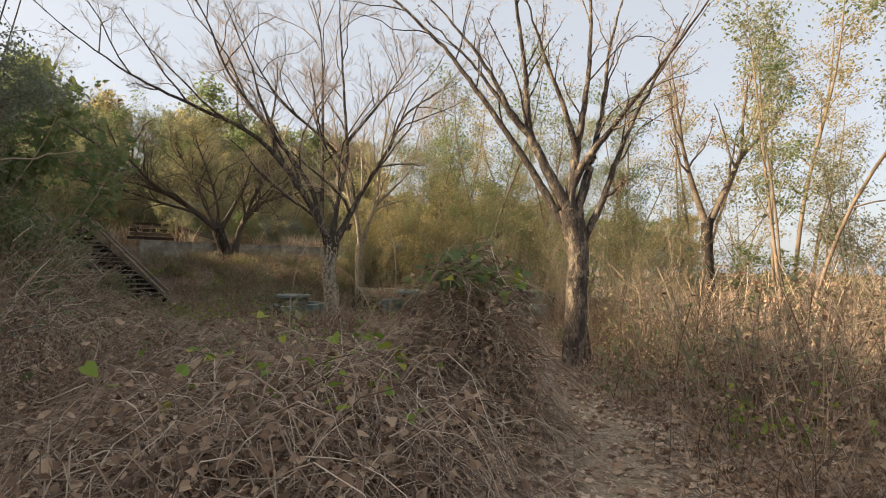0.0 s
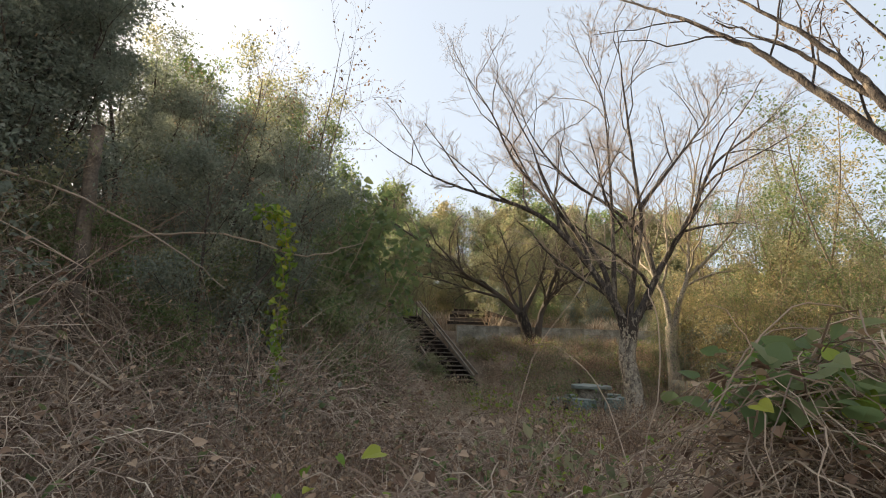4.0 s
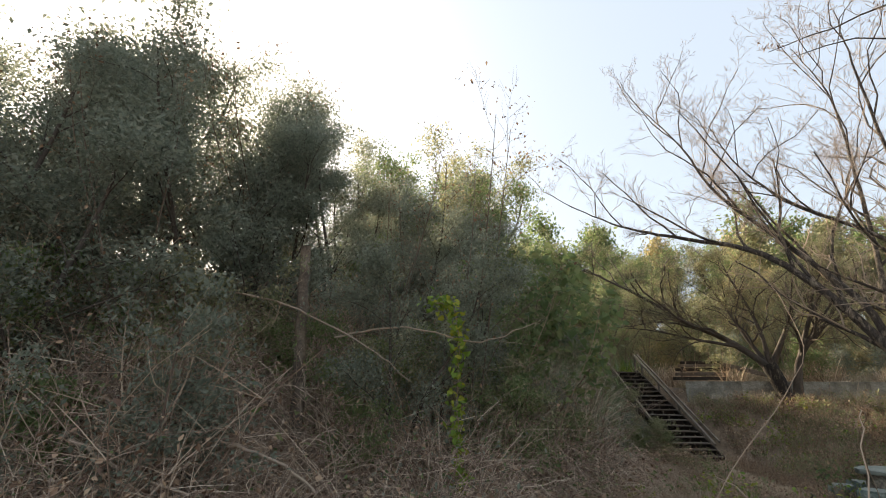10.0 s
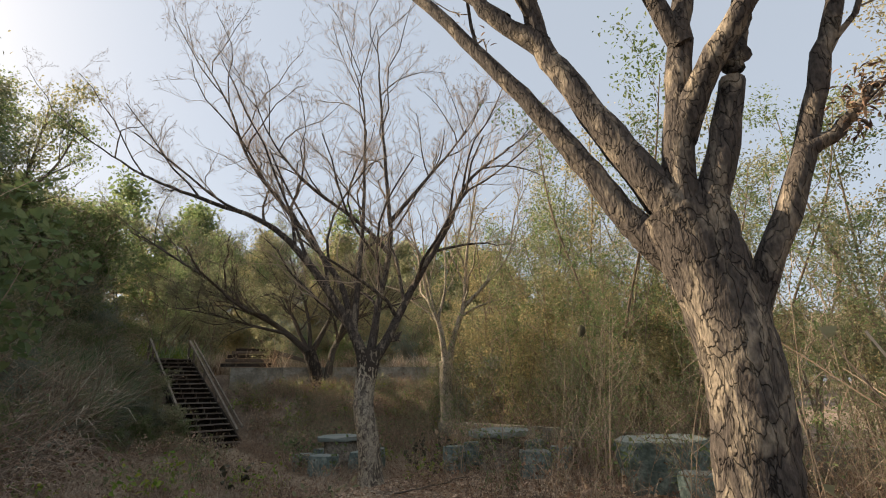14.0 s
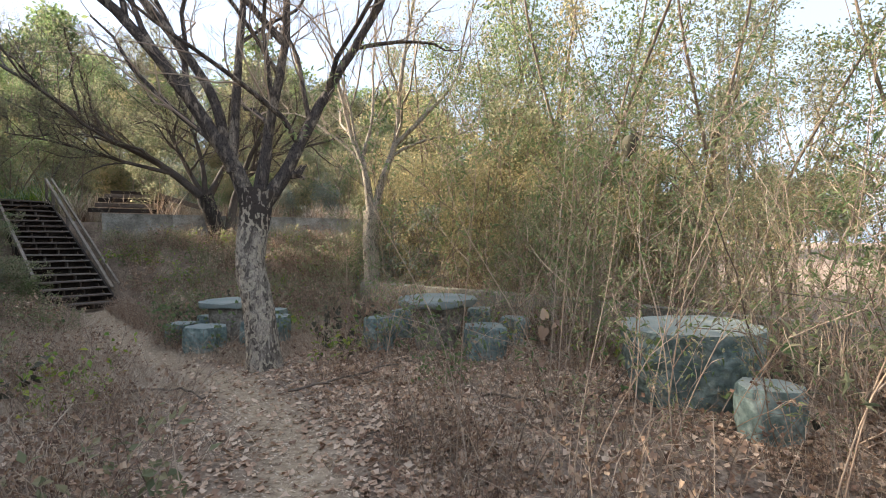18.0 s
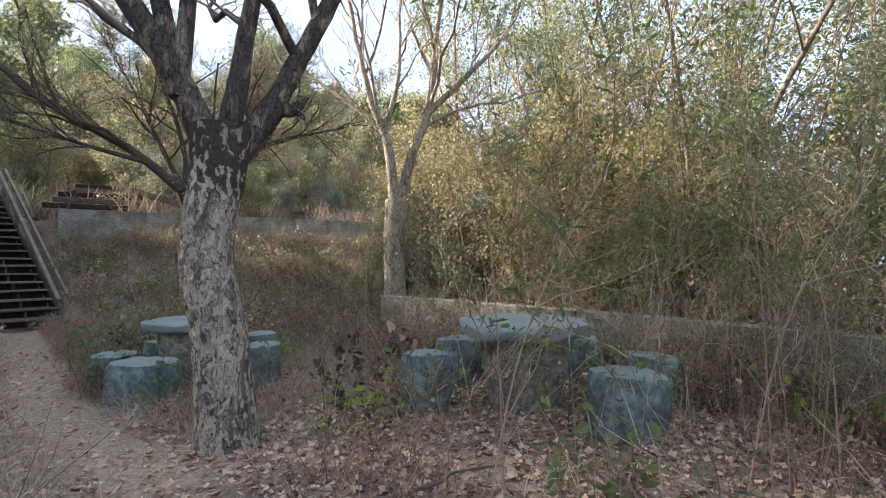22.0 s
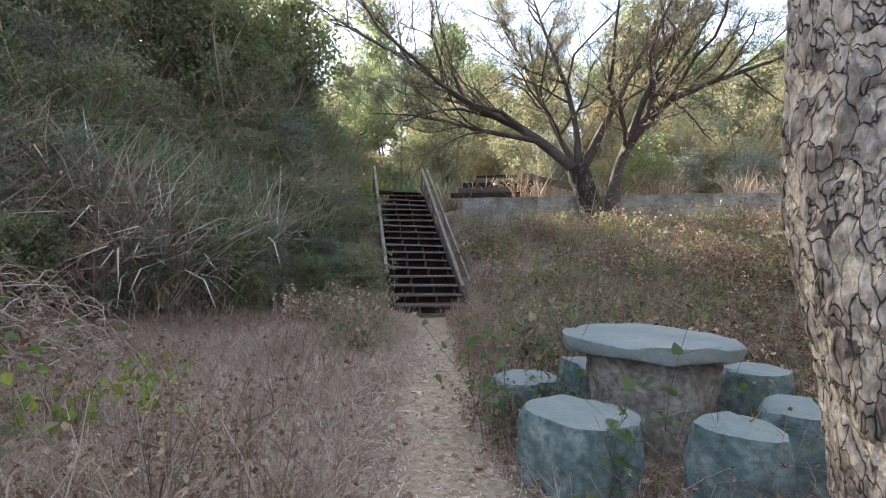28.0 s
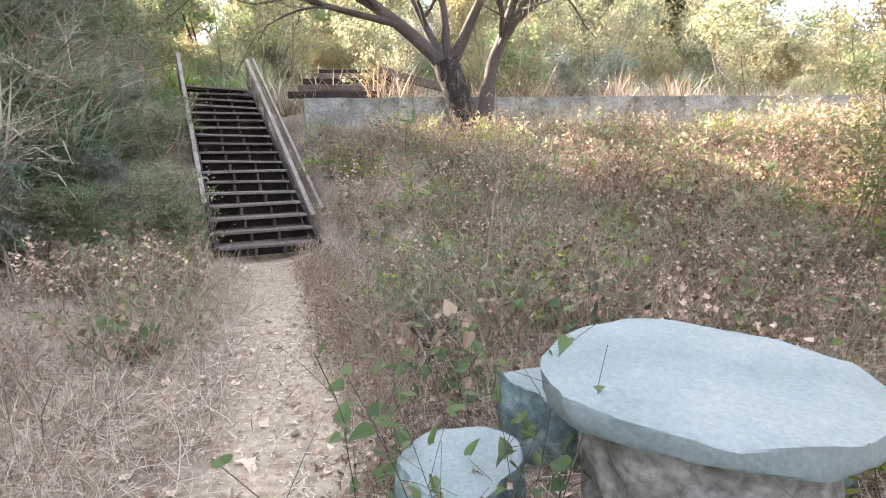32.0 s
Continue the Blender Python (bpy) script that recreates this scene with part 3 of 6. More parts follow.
def run_wall(name, a, b, foot, top, thick, label, pieces, rng, material="concrete"):
    """A wall from a to b in cast lengths with a chipped top."""
    a, b = np.array(a, float), np.array(b, float)
    d = (b - a) / np.linalg.norm(b - a)
    root = new(name)
    tagged(root, label, "wall", kind="structure")
    ang = math.degrees(math.atan2(d[1], d[0]))
    for i in range(pieces):
        p, q = a + (b - a) * i / pieces, a + (b - a) * (i + 1) / pieces
        ln = np.linalg.norm(q - p) - 0.008
        bm = box_bm(ln, thick, top - foot, cuts=5)
        for v in bm.verts:
            n = noise.noise(Vector((v.co.x * 3 + i * 7, v.co.y * 5, v.co.z * 4)))
            v.co.y += 0.012 * n
            if v.co.z > (top - foot) / 2 - 0.01:
                v.co.z += 0.02 * n - 0.01
        ob = part("wall_block", bm, M[material], root, smooth=False)
        mid = (p + q) / 2
        ob.matrix_local = pose(mid[0], mid[1], (top + foot) / 2, 0, 0, ang)
    return root


rs = random.Random(3)
run_wall("wall_retaining", WALL_A + WALL_DIR * 0.3 + WALL_N * 0.1, WALL_B + WALL_DIR * 3 + WALL_N * 0.1, 1.4, 2.62, 0.22, "weathered grey concrete retaining wall below the terrace", 7, rs)
run_wall("wall_low_back", (-3.6, 18.75), (-0.4, 17.6), -0.2, 0.74, 0.3, "low weathered concrete wall behind the stone tables", 3, rs, "concrete_shaded")
run_wall("wall_low_side", (-0.36, 17.58), (6.8, 13.7), -0.2, 0.74, 0.3, "low weathered concrete wall beside the thicket", 6, rs, "concrete_shaded")



def staircase():
    root = new("staircase")
    tagged(root, "weathered timber staircase, open gaps backed with painted shade, grey side rails", "staircase")
    ang = math.degrees(math.atan2(STAIR_SIDE[1], STAIR_SIDE[0]))
    r = random.Random(5)
    for i in range(N_STEPS):
        bm = box_bm(STAIR_W + r.uniform(-0.06, 0.06), 0.3, 0.045, 0.008)
        tread = part("tread", bm, M["wood"], root)
        c = STAIR_FOOT + STAIR_DIR * (GOING * (i + 0.4))
        tread.matrix_local = pose(c[0], c[1], STAIR_Z + RISE * (i + 1) - 0.03, r.uniform(-1, 1), r.uniform(-1.2, 1.2), ang)
        # near-black board that stands for the shade in the gap under the tread
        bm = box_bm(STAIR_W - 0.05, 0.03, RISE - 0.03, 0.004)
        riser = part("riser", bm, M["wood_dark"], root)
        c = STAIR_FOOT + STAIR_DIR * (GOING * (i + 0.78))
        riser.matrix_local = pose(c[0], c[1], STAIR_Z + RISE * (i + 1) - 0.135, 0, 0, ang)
        for k in (-0.24, 0.22):
            bm = box_bm(0.045, 0.16, RISE - 0.05, 0.004)
            strut = part("strut", bm, M["wood"], root)
            c = STAIR_FOOT + STAIR_DIR * (GOING * (i + 0.5)) + STAIR_SIDE * (k + r.uniform(-0.03, 0.03))
            strut.matrix_local = pose(c[0], c[1], STAIR_Z + RISE * (i + 1) - 0.14, 0, 0, ang)

    def beam(name, a, b, w, h, material):
        a, b = Vector(a), Vector(b)
        ob = part(name, box_bm((b - a).length, w, h, 0.008), material, root)
        ob.matrix_local = Matrix.Translation((a + b) / 2) @ (b - a).to_track_quat("X", "Z").to_matrix().to_4x4()
        return ob

    for side in (-1, 1):
        off = STAIR_SIDE * side * (STAIR_W / 2 + 0.04)
        lo, hi = STAIR_FOOT + off + STAIR_DIR * 0.1, STAIR_FOOT + off + STAIR_DIR * (GOING * N_STEPS)
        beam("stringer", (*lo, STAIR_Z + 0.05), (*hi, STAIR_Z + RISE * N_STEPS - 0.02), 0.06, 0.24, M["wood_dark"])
        lo2, hi2 = STAIR_FOOT + off * 1.06 + STAIR_DIR * (GOING * 3.0), STAIR_FOOT + off * 1.06 + STAIR_DIR * (GOING * N_STEPS + 0.35)
        if side > 0:
            lo2 = STAIR_FOOT + off * 1.06 + STAIR_DIR * (GOING * 1.6)
        z0, z1 = STAIR_Z + RISE * (3.6 if side < 0 else 2.2) + 0.1, STAIR_Z + RISE * N_STEPS + 0.85
        beam("handrail", (*lo2, z0), (*hi2, z1), 0.08, 0.09, M["rail"])
        if side > 0:
            beam("handrail", (*(lo2 + STAIR_SIDE * 0.17), z0 + 0.1), (*(hi2 + STAIR_SIDE * 0.17), z1 + 0.02), 0.06, 0.08, M["rail"])
        for u in (0.12, 0.37, 0.62, 0.87, 0.99):
            p = np.array([*lo2, z0]) * (1 - u) + np.array([*hi2, z1]) * u
            beam("post", (p[0], p[1], STAIR_Z + (np.dot(p[:2] - STAIR_FOOT, STAIR_DIR)) / GOING * RISE - 0.25), (p[0], p[1], p[2]), 0.07, 0.07, M["wood"])
    return root


staircase()


def timber_deck():
    """Stepped sleepers on the terrace beside the stair's head, with a plank sloping down at the end."""
    root = new("timber_deck")
    tagged(root, "old dark sleeper steps half sunk in dry grass on the terrace", "deck")

    def beam(name, a, b, w, h, material):
        a, b = Vector(a), Vector(b)
        ob = part(name, box_bm((b - a).length, w, h, 0.012), material, root)
        ob.matrix_local = Matrix.Translation((a + b) / 2) @ (b - a).to_track_quat("X", "Z").to_matrix().to_4x4()

    for k, (s0, s1, dd, z) in enumerate([(-0.2, 1.9, 0.5, 2.74), (-0.1, 2.0, 0.95, 2.95), (-0.1, 2.1, 1.4, 3.16), (0.0, 2.1, 1.85, 3.36), (0.1, 1.9, 2.3, 3.52)]):
        a, b = WALL_A + WALL_DIR * s0 + WALL_N * dd, WALL_A + WALL_DIR * s1 + WALL_N * dd
        beam("sleeper", (*a, z), (*b, z), 0.18, 0.14, M["wood"] if k % 2 else M["wood_dark"])
    for dd in (0.35, 0.55):
        a, b = WALL_A + WALL_DIR * 1.9 + WALL_N * (1.9 * dd / 0.35 * 0.5), WALL_A + WALL_DIR * 4.0 + WALL_N * 0.5
        beam("plank", (*a, 3.36), (*b, 2.72), 0.1, 0.16, M["wood"])
    for s in (0.2, 1.9):
        p = WALL_A + WALL_DIR * s + WALL_N * 1.6
        beam("post", (*p, 2.4), (*p, 3.3), 0.14, 0.14, M["wood_dark"])


timber_deck()


# ---- stone tables and stools ----
def stone_drum(rng, r_top, r_bot, h, sides=72, rings=14, dent=0.1, squash=(1, 1), bulge=0.04, turn=0.0, facets=9, cut=0.1, chips=7, rough=0.006):
    """A hewn block: an uneven drum split along flat faces, with chipped upper and lower edges and a pitted skin."""
    ph = [rng.uniform(0, 6.28) for _ in range(4)]
    amp = [dent * rng.uniform(0.3, 1) / k for k in (1.0, 1.4, 2.0, 3.0)]
    seed = rng.uniform(0, 50)
    ang = np.arange(sides) * 2 * np.pi / sides
    out = 1 + sum(am * np.sin((j + 2) * ang + p) for j, (am, p) in enumerate(zip(amp, ph)))
    levels = [(u, 1.0) for u in np.linspace(0, 1, rings)] + [(1.0, k) for k in (0.97, 0.9, 0.75, 0.5, 0.25)]
    rows = []
    for u, sc in levels:
        r = (r_bot + (r_top - r_bot) * u + bulge * math.sin(math.pi * u)) * out * sc
        rows.append(np.stack([r * np.cos(ang) * squash[0], r * np.sin(ang) * squash[1], np.full(sides, u * h)], -1))
    v = np.vstack(rows)

    def split(n, d, keep=0.06):
        s = v @ n - d
        over = s > 0
        v[over] -= np.outer(s[over] * (1 - keep), n)

    for k in range(facets):
        a, t = 2 * math.pi * (k + rng.uniform(-0.4, 0.4)) / facets, radians(rng.uniform(-14, 14))
        n = np.array([math.cos(a) * math.cos(t), math.sin(a) * math.cos(t), math.sin(t)])
        split(n, (v @ n).max() * (1 - cut * rng.uniform(0.35, 1.2)))
    for k in range(chips):
        a, t = rng.uniform(0, 6.28), radians(rng.choice((1, 1, -1)) * rng.uniform(32, 66))
        n = np.array([math.cos(a) * math.cos(t), math.sin(a) * math.cos(t), math.sin(t)])
        split(n, (v @ n).max() - rng.uniform(0.008, 0.035))
    for i, p in enumerate(v):
        q = Vector(p)
        inner = 0.35 if i >= rings * sides else 1.0
        m = noise.fractal(q * 9 + Vector((seed, 0, 0)), 0.8, 2.1, 5)
        side = Vector((p[0], p[1], 0)).normalized() if inner == 1.0 else Vector((0, 0, 1))
        v[i] += np.array(side) * m * rough * 2.2 * inner
        if inner == 1.0:
            v[i, 2] += 0.5 * rough * noise.noise(q * 14 + Vector((0, seed, 0)))
    n = len(levels)
    i = np.arange(n - 1)[:, None] * sides
    j = np.arange(sides)[None, :]
    k = (j + 1) % sides
    faces = np.stack([i + j, i + k, i + sides + k, i + sides + j], -1).reshape(-1, 4)
    bm = bmesh.new()
    vs = [bm.verts.new(p) for p in v]
    for q in faces:
        bm.faces.new([vs[t] for t in q])
    bm.faces.new(vs[-sides:])
    bm.faces.new(vs[:sides][::-1])
    bmesh.ops.rotate(bm, verts=bm.verts, matrix=Matrix.Rotation(radians(turn), 3, "Z"))
    return bm


def worn_top(ob):
    """The trodden upper face takes the paler worn stone."""
    ob.data.materials.append(M["stone_top"])
    for p in ob.data.polygons:
        if p.normal.z > 0.8:
            p.material_index = 1
    ob.data.set_sharp_from_angle(angle=radians(32))


def stool(x, y, top, r, seed, squash=(1, 1), turn=0, label="", taper=0.95, drop=0.08):
    rng = random.Random(seed)
    z = float(gz(x, y)) - drop
    ob = part("stone_stool", stone_drum(rng, r * 1.06, r * taper * 1.06, top - z, 72, 14, 0.09, squash, 0.025, turn, 8, 0.11, 7), M["stone"], smooth=True)
    worn_top(ob)
    ob.matrix_world = pose(x, y, z, rng.uniform(-2, 2), rng.uniform(-2, 2), 0)
    tagged(ob, label or "squat hewn green-grey stone stool among dead leaves", "stool", "stools round the stone tables")
    return ob


def stone_table(x, y, top, r, foot_top, foot_bot, seed, thick=0.12, squash=(1, 1), turn=0, label=""):
    rng = random.Random(seed)
    z = float(gz(x, y)) - 0.08
    root = new("stone_table")
    root.matrix_world = pose(x, y, z)
    tagged(root, label, "table", "stone tables")
    h = top - z
    part("pedestal", stone_drum(rng, foot_top, foot_bot, h - thick + 0.012, 80, 22, 0.07, (1, 1), 0.015, turn, 11, 0.12, 5, 0.011), M["stone_foot"], root, "rough brown-grey stone foot", smooth=True)
    slab = part("tabletop", stone_drum(rng, r * 1.04, r * 0.99, thick, 110, 7, 0.05, squash, 0.008, turn, 13, 0.07, 16, 0.005), M["stone_top"], root, "worn pale green stone slab", smooth=True)
    slab.data.set_sharp_from_angle(angle=radians(32))
    slab.matrix_local = pose(0, 0, h - thick, 0.5, -0.4, 0)
    return root


stone_table(-5.19, 16.1, 0.555, 0.55, 0.43, 0.38, 11, 0.11, (1.03, 0.97), 40, "round green-grey stone table with a worn chipped slab")
for sx, sy, sz, sr, sd, sq, tn in [(-5.02, 15.16, 0.22, 0.285, 1, (1.08, 0.95), 10), (-5.93, 15.58, 0.16, 0.23, 2, (1, 0.95), 30), (-5.95, 16.35, 0.2, 0.2, 3, (1, 1), 0), (-4.86, 17.0, 0.27, 0.23, 4, (1.1, 0.9), 70), (-4.3, 16.25, 0.27, 0.22, 6, (1, 1), 0), (-4.36, 15.62, 0.265, 0.195, 5, (1.08, 0.94), 50)]:
    stool(sx, sy, sz, sr, sd, sq, tn)
stone_table(-0.935, 15.58, 0.81, 0.615, 0.45, 0.3, 21, 0.12, (1.05, 0.95), 20, "broad grey stone table on a tapering foot")
for sx, sy, sz, sr, sd, sq, tn in [(-1.8, 15.27, 0.5, 0.205, 31, (1.05, 0.92), 20), (-1.73, 16.32, 0.48, 0.24, 32, (0.97, 1), 0), (-0.06, 15.05, 0.5, 0.265, 33, (1.08, 0.9), 25), (0.25, 16.05, 0.47, 0.245, 34, (1, 0.92), 0), (-0.4, 16.6, 0.53, 0.2, 35, (1, 1), 0)]:
    stool(sx, sy, sz, sr, sd, sq, tn)


def stump_table():
    x, y = 2.22, 12.95
    z = float(gz(x, y)) - 0.05
    ob = part("stone_table", stone_drum(random.Random(44), 0.63, 0.43, 0.97 - z, 110, 30, 0.08, (1.0, 0.95), 0.03, 15, 13, 0.1, 12, 0.012), M["stone"], smooth=True)
    worn_top(ob)
    ob.matrix_world = pose(x, y, z, 1, -1.5, 0)
    tagged(ob, "massive one-piece green-grey stone table narrowing to its foot", "table", "stone tables")


stump_table()
stool(2.6, 12.2, 0.66, 0.215, 45, (1.05, 0.95), 20, "squat pale-topped stone stool beside the stump table", 0.8)


# ---- trees ----
def crusted_trunk(ctrl, radii, root, around=220, along=440):
    """A trunk whose raised, cracked crust has come away in patches and bares the pale bark beneath."""
    line = spline(ctrl, 60)
    line = np.stack([np.interp(np.linspace(0, 1, along), np.linspace(0, 1, len(line)), line[:, k]) for k in range(3)], -1)
    rad = np.interp(np.linspace(0, 1, along), np.linspace(0, 1, len(radii)), radii)
    v, f = tube(line, rad, around)
    v = v.reshape(along, around, 3)
    out = v - line[:, None]
    out /= np.linalg.norm(out, axis=2)[..., None]
    v, out = v.reshape(-1, 3), out.reshape(-1, 3)
    lift_by, crust, split = np.zeros(len(v)), np.zeros(len(v)), np.zeros(len(v))
    for i, p in enumerate(v):
        q = Vector((p[0], p[1], p[2] * 0.62))
        w = q + noise.noise_vector(q * 16) * 0.02
        a = noise.fractal(w * 17, 0.9, 2.1, 4) + 0.2
        near = noise.voronoi(Vector((w.x, w.y, w.z * 0.8)) * 17)[0]
        crack = min(1.0, (near[1] - near[0]) / 0.28)
        c = min(1.0, max(0.0, (a + 0.05) / 0.13)) 
        split[i] = max(0.0, 1 - crack / 0.42) * c * min(1.0, max(0.0, 0.55 + 2.2 * noise.noise(q * 11)))
        crust[i] = c
        lift_by[i] = c * (0.003 + 0.0055 * crack) + 0.004 * noise.noise(q * 70) + 0.012 * noise.noise(q * 5)
    ob = build("trunk", v + out * lift_by[:, None], f, M["bark_flaking"], root, smooth=True)
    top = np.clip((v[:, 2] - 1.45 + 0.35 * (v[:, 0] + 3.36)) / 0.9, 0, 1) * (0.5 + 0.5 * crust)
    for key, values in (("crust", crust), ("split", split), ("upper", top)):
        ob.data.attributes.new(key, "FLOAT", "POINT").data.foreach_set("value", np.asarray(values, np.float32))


def tree(name, label, trunk, trunk_r, limbs, seed, trunk_mat, limb_mat, twig_mat, kids=9, ratio=0.45, spread=0.8, lift=0.18, levels=3, leaf=None, sides=18, lumpy=0.05, crust=False, first=0.25, slim=1.0):
    """A tree: one trunk, limbs that are parts of their own, then joined branches and twigs, and leaves if any."""
    rng = np.random.default_rng(seed)
    root = new(name)
    tagged(root, label, "tree", "trees in the clearing")
    pts = spline(trunk, 8)
    rad = np.interp(np.linspace(0, 1, len(pts)), np.linspace(0, 1, len(trunk_r)), trunk_r)
    if crust:
        crusted_trunk(trunk, trunk_r, root)
    else:
        part_v, part_f = tube(pts, rad, sides, lumpy, rng)
        build("trunk", part_v, part_f, trunk_mat, root, smooth=True)
    branch_lines, b0, b1 = [], [], []
    for ctrl, ra, rb in limbs:
        line = spline(ctrl, 6)
        line = line + rng.normal(size=line.shape) * 0.012 * np.linspace(0, 1, len(line))[:, None]
        rr = ra + (rb * 0.4 - ra) * np.linspace(0, 1, len(line)) ** 0.8
        v, f = tube(line, rr, 10, lumpy, rng)
        build("limb", v, f, limb_mat, root, smooth=True)
        q, qa, qb = shoots(rng, line[None], np.array([ra]), np.array([rb]), kids, ratio, spread, lift, 6, 0.2, first)
        qa, qb = qa * slim, qb * slim
        branch_lines.append(q)
        b0.append(qa)
        b1.append(qb)
    lines, ra, rb = np.vstack(branch_lines), np.concatenate(b0), np.concatenate(b1)
    for q, qa, qb in zip(lines, ra, rb):
        v, f = tube(q, np.linspace(qa, qb, len(q)), 6)
        build("branch", v, f, limb_mat, root, smooth=True)
    for lv in range(1, levels):
        kids = max(3, int(kids * 0.82))
        lines, ra, rb = shoots(rng, lines, ra, rb, kids, ratio * 0.95**lv, spread, lift, (6, 6, 5, 4)[lv], 0.24, 0.15, 0.0024)
        v, f = tubes(lines, taper(ra, rb, lines.shape[1]), (6, 4, 3, 3)[lv])
        tagged(build("twig_spray", v, f, twig_mat, root), kind="stuff")
    tips = lines[:, 1:].reshape(-1, 3)
    if leaf:
        m, count, size, template = leaf
        pick = tips[rng.integers(0, len(tips), count)] + rng.normal(size=(count, 3)) * 0.05
        v, f = scatter(template, pick, rotations(rng, count, 1.0), rng.uniform(0.6, 1.2, count) * size)
        build("crown", v, f, m, root, "sparse dry leaves")
    return root


def P3(*pts):
    return [np.array(p, float) for p in pts]


# the tall spreading tree beside the path
tree("spreading_tree", "large bare spreading tree with rough dark bark", [(2.64, 7.74, -0.15), (2.63, 7.74, 0.6), (2.64, 7.74, 1.2), (2.66, 7.73, 1.7), (2.61, 7.74, 2.1), (2.52, 7.75, 2.5)], [0.25, 0.185, 0.165, 0.165, 0.175, 0.21], [
    (P3((2.52, 7.75, 2.2), (2.34, 7.76, 2.42), (2.22, 7.77, 2.6), (1.96, 7.79, 3.08), (1.59, 7.82, 3.65), (0.87, 7.87, 4.69), (0.32, 7.91, 5.4), (-0.48, 8.0, 6.2), (-1.28, 8.1, 6.9)), 0.1, 0.028),
    (P3((2.52, 7.75, 2.45), (2.36, 7.75, 2.76), (2.10, 7.78, 3.27), (1.87, 7.8, 3.8), (1.82, 7.75, 4.3), (1.79, 7.7, 4.7), (1.62, 7.5, 5.8), (1.42, 7.3, 6.8)), 0.115, 0.034),
    (P3((1.90, 7.8, 3.72), (1.54, 7.75, 4.1), (1.37, 7.75, 4.5), (0.82, 7.7, 5.3), (0.12, 7.7, 6.1)), 0.07, 0.026),
    (P3((1.67, 7.8, 4.0), (1.27, 7.85, 4.5), (0.82, 7.9, 5.1), (0.12, 8.0, 5.8)), 0.05, 0.02),
    (P3((2.52, 7.75, 2.4), (2.54, 7.74, 2.8), (2.64, 7.78, 3.5), (2.76, 7.85, 4.16), (2.87, 7.95, 5.0), (2.92, 8.1, 6.1), (2.82, 8.3, 7.2)), 0.1, 0.03),
    (P3((2.64, 7.75, 3.45), (2.37, 7.6, 4.2), (2.02, 7.45, 5.0), (1.72, 7.3, 5.9)), 0.06, 0.022),
    (P3((2.56, 7.75, 2.9), (2.74, 7.68, 3.25), (3.02, 7.6, 3.62), (3.25, 7.5, 3.92), (3.82, 7.3, 4.7), (4.52, 7.0, 5.7)), 0.085, 0.028),
    (P3((2.58, 7.75, 2.45), (2.71, 7.76, 2.7), (2.85, 7.8, 3.2), (2.98, 7.9, 3.7), (3.12, 8.05, 4.3), (3.32, 8.3, 5.5), (3.62, 8.6, 6.5)), 0.1, 0.032),
    (P3((2.66, 7.74, 1.75), (2.78, 7.73, 2.09), (3.01, 7.72, 2.59), (3.19, 7.72, 3.11), (3.37, 7.74, 3.61), (3.67, 7.85, 4.2), (4.12, 8.0, 5.0), (4.62, 8.3, 6.0)), 0.08, 0.028),
    (P3((3.06, 7.72, 2.72), (3.22, 7.7, 2.8), (3.38, 7.69, 3.0)), 0.05, 0.034),
], 7, M["bark_t"], M["bark_t"], M["twig"], 6, 0.42, 0.8, 0.12, 4, (M["leaf_rust"], 1600, 0.06, FEATHER), first=0.42, slim=0.62)

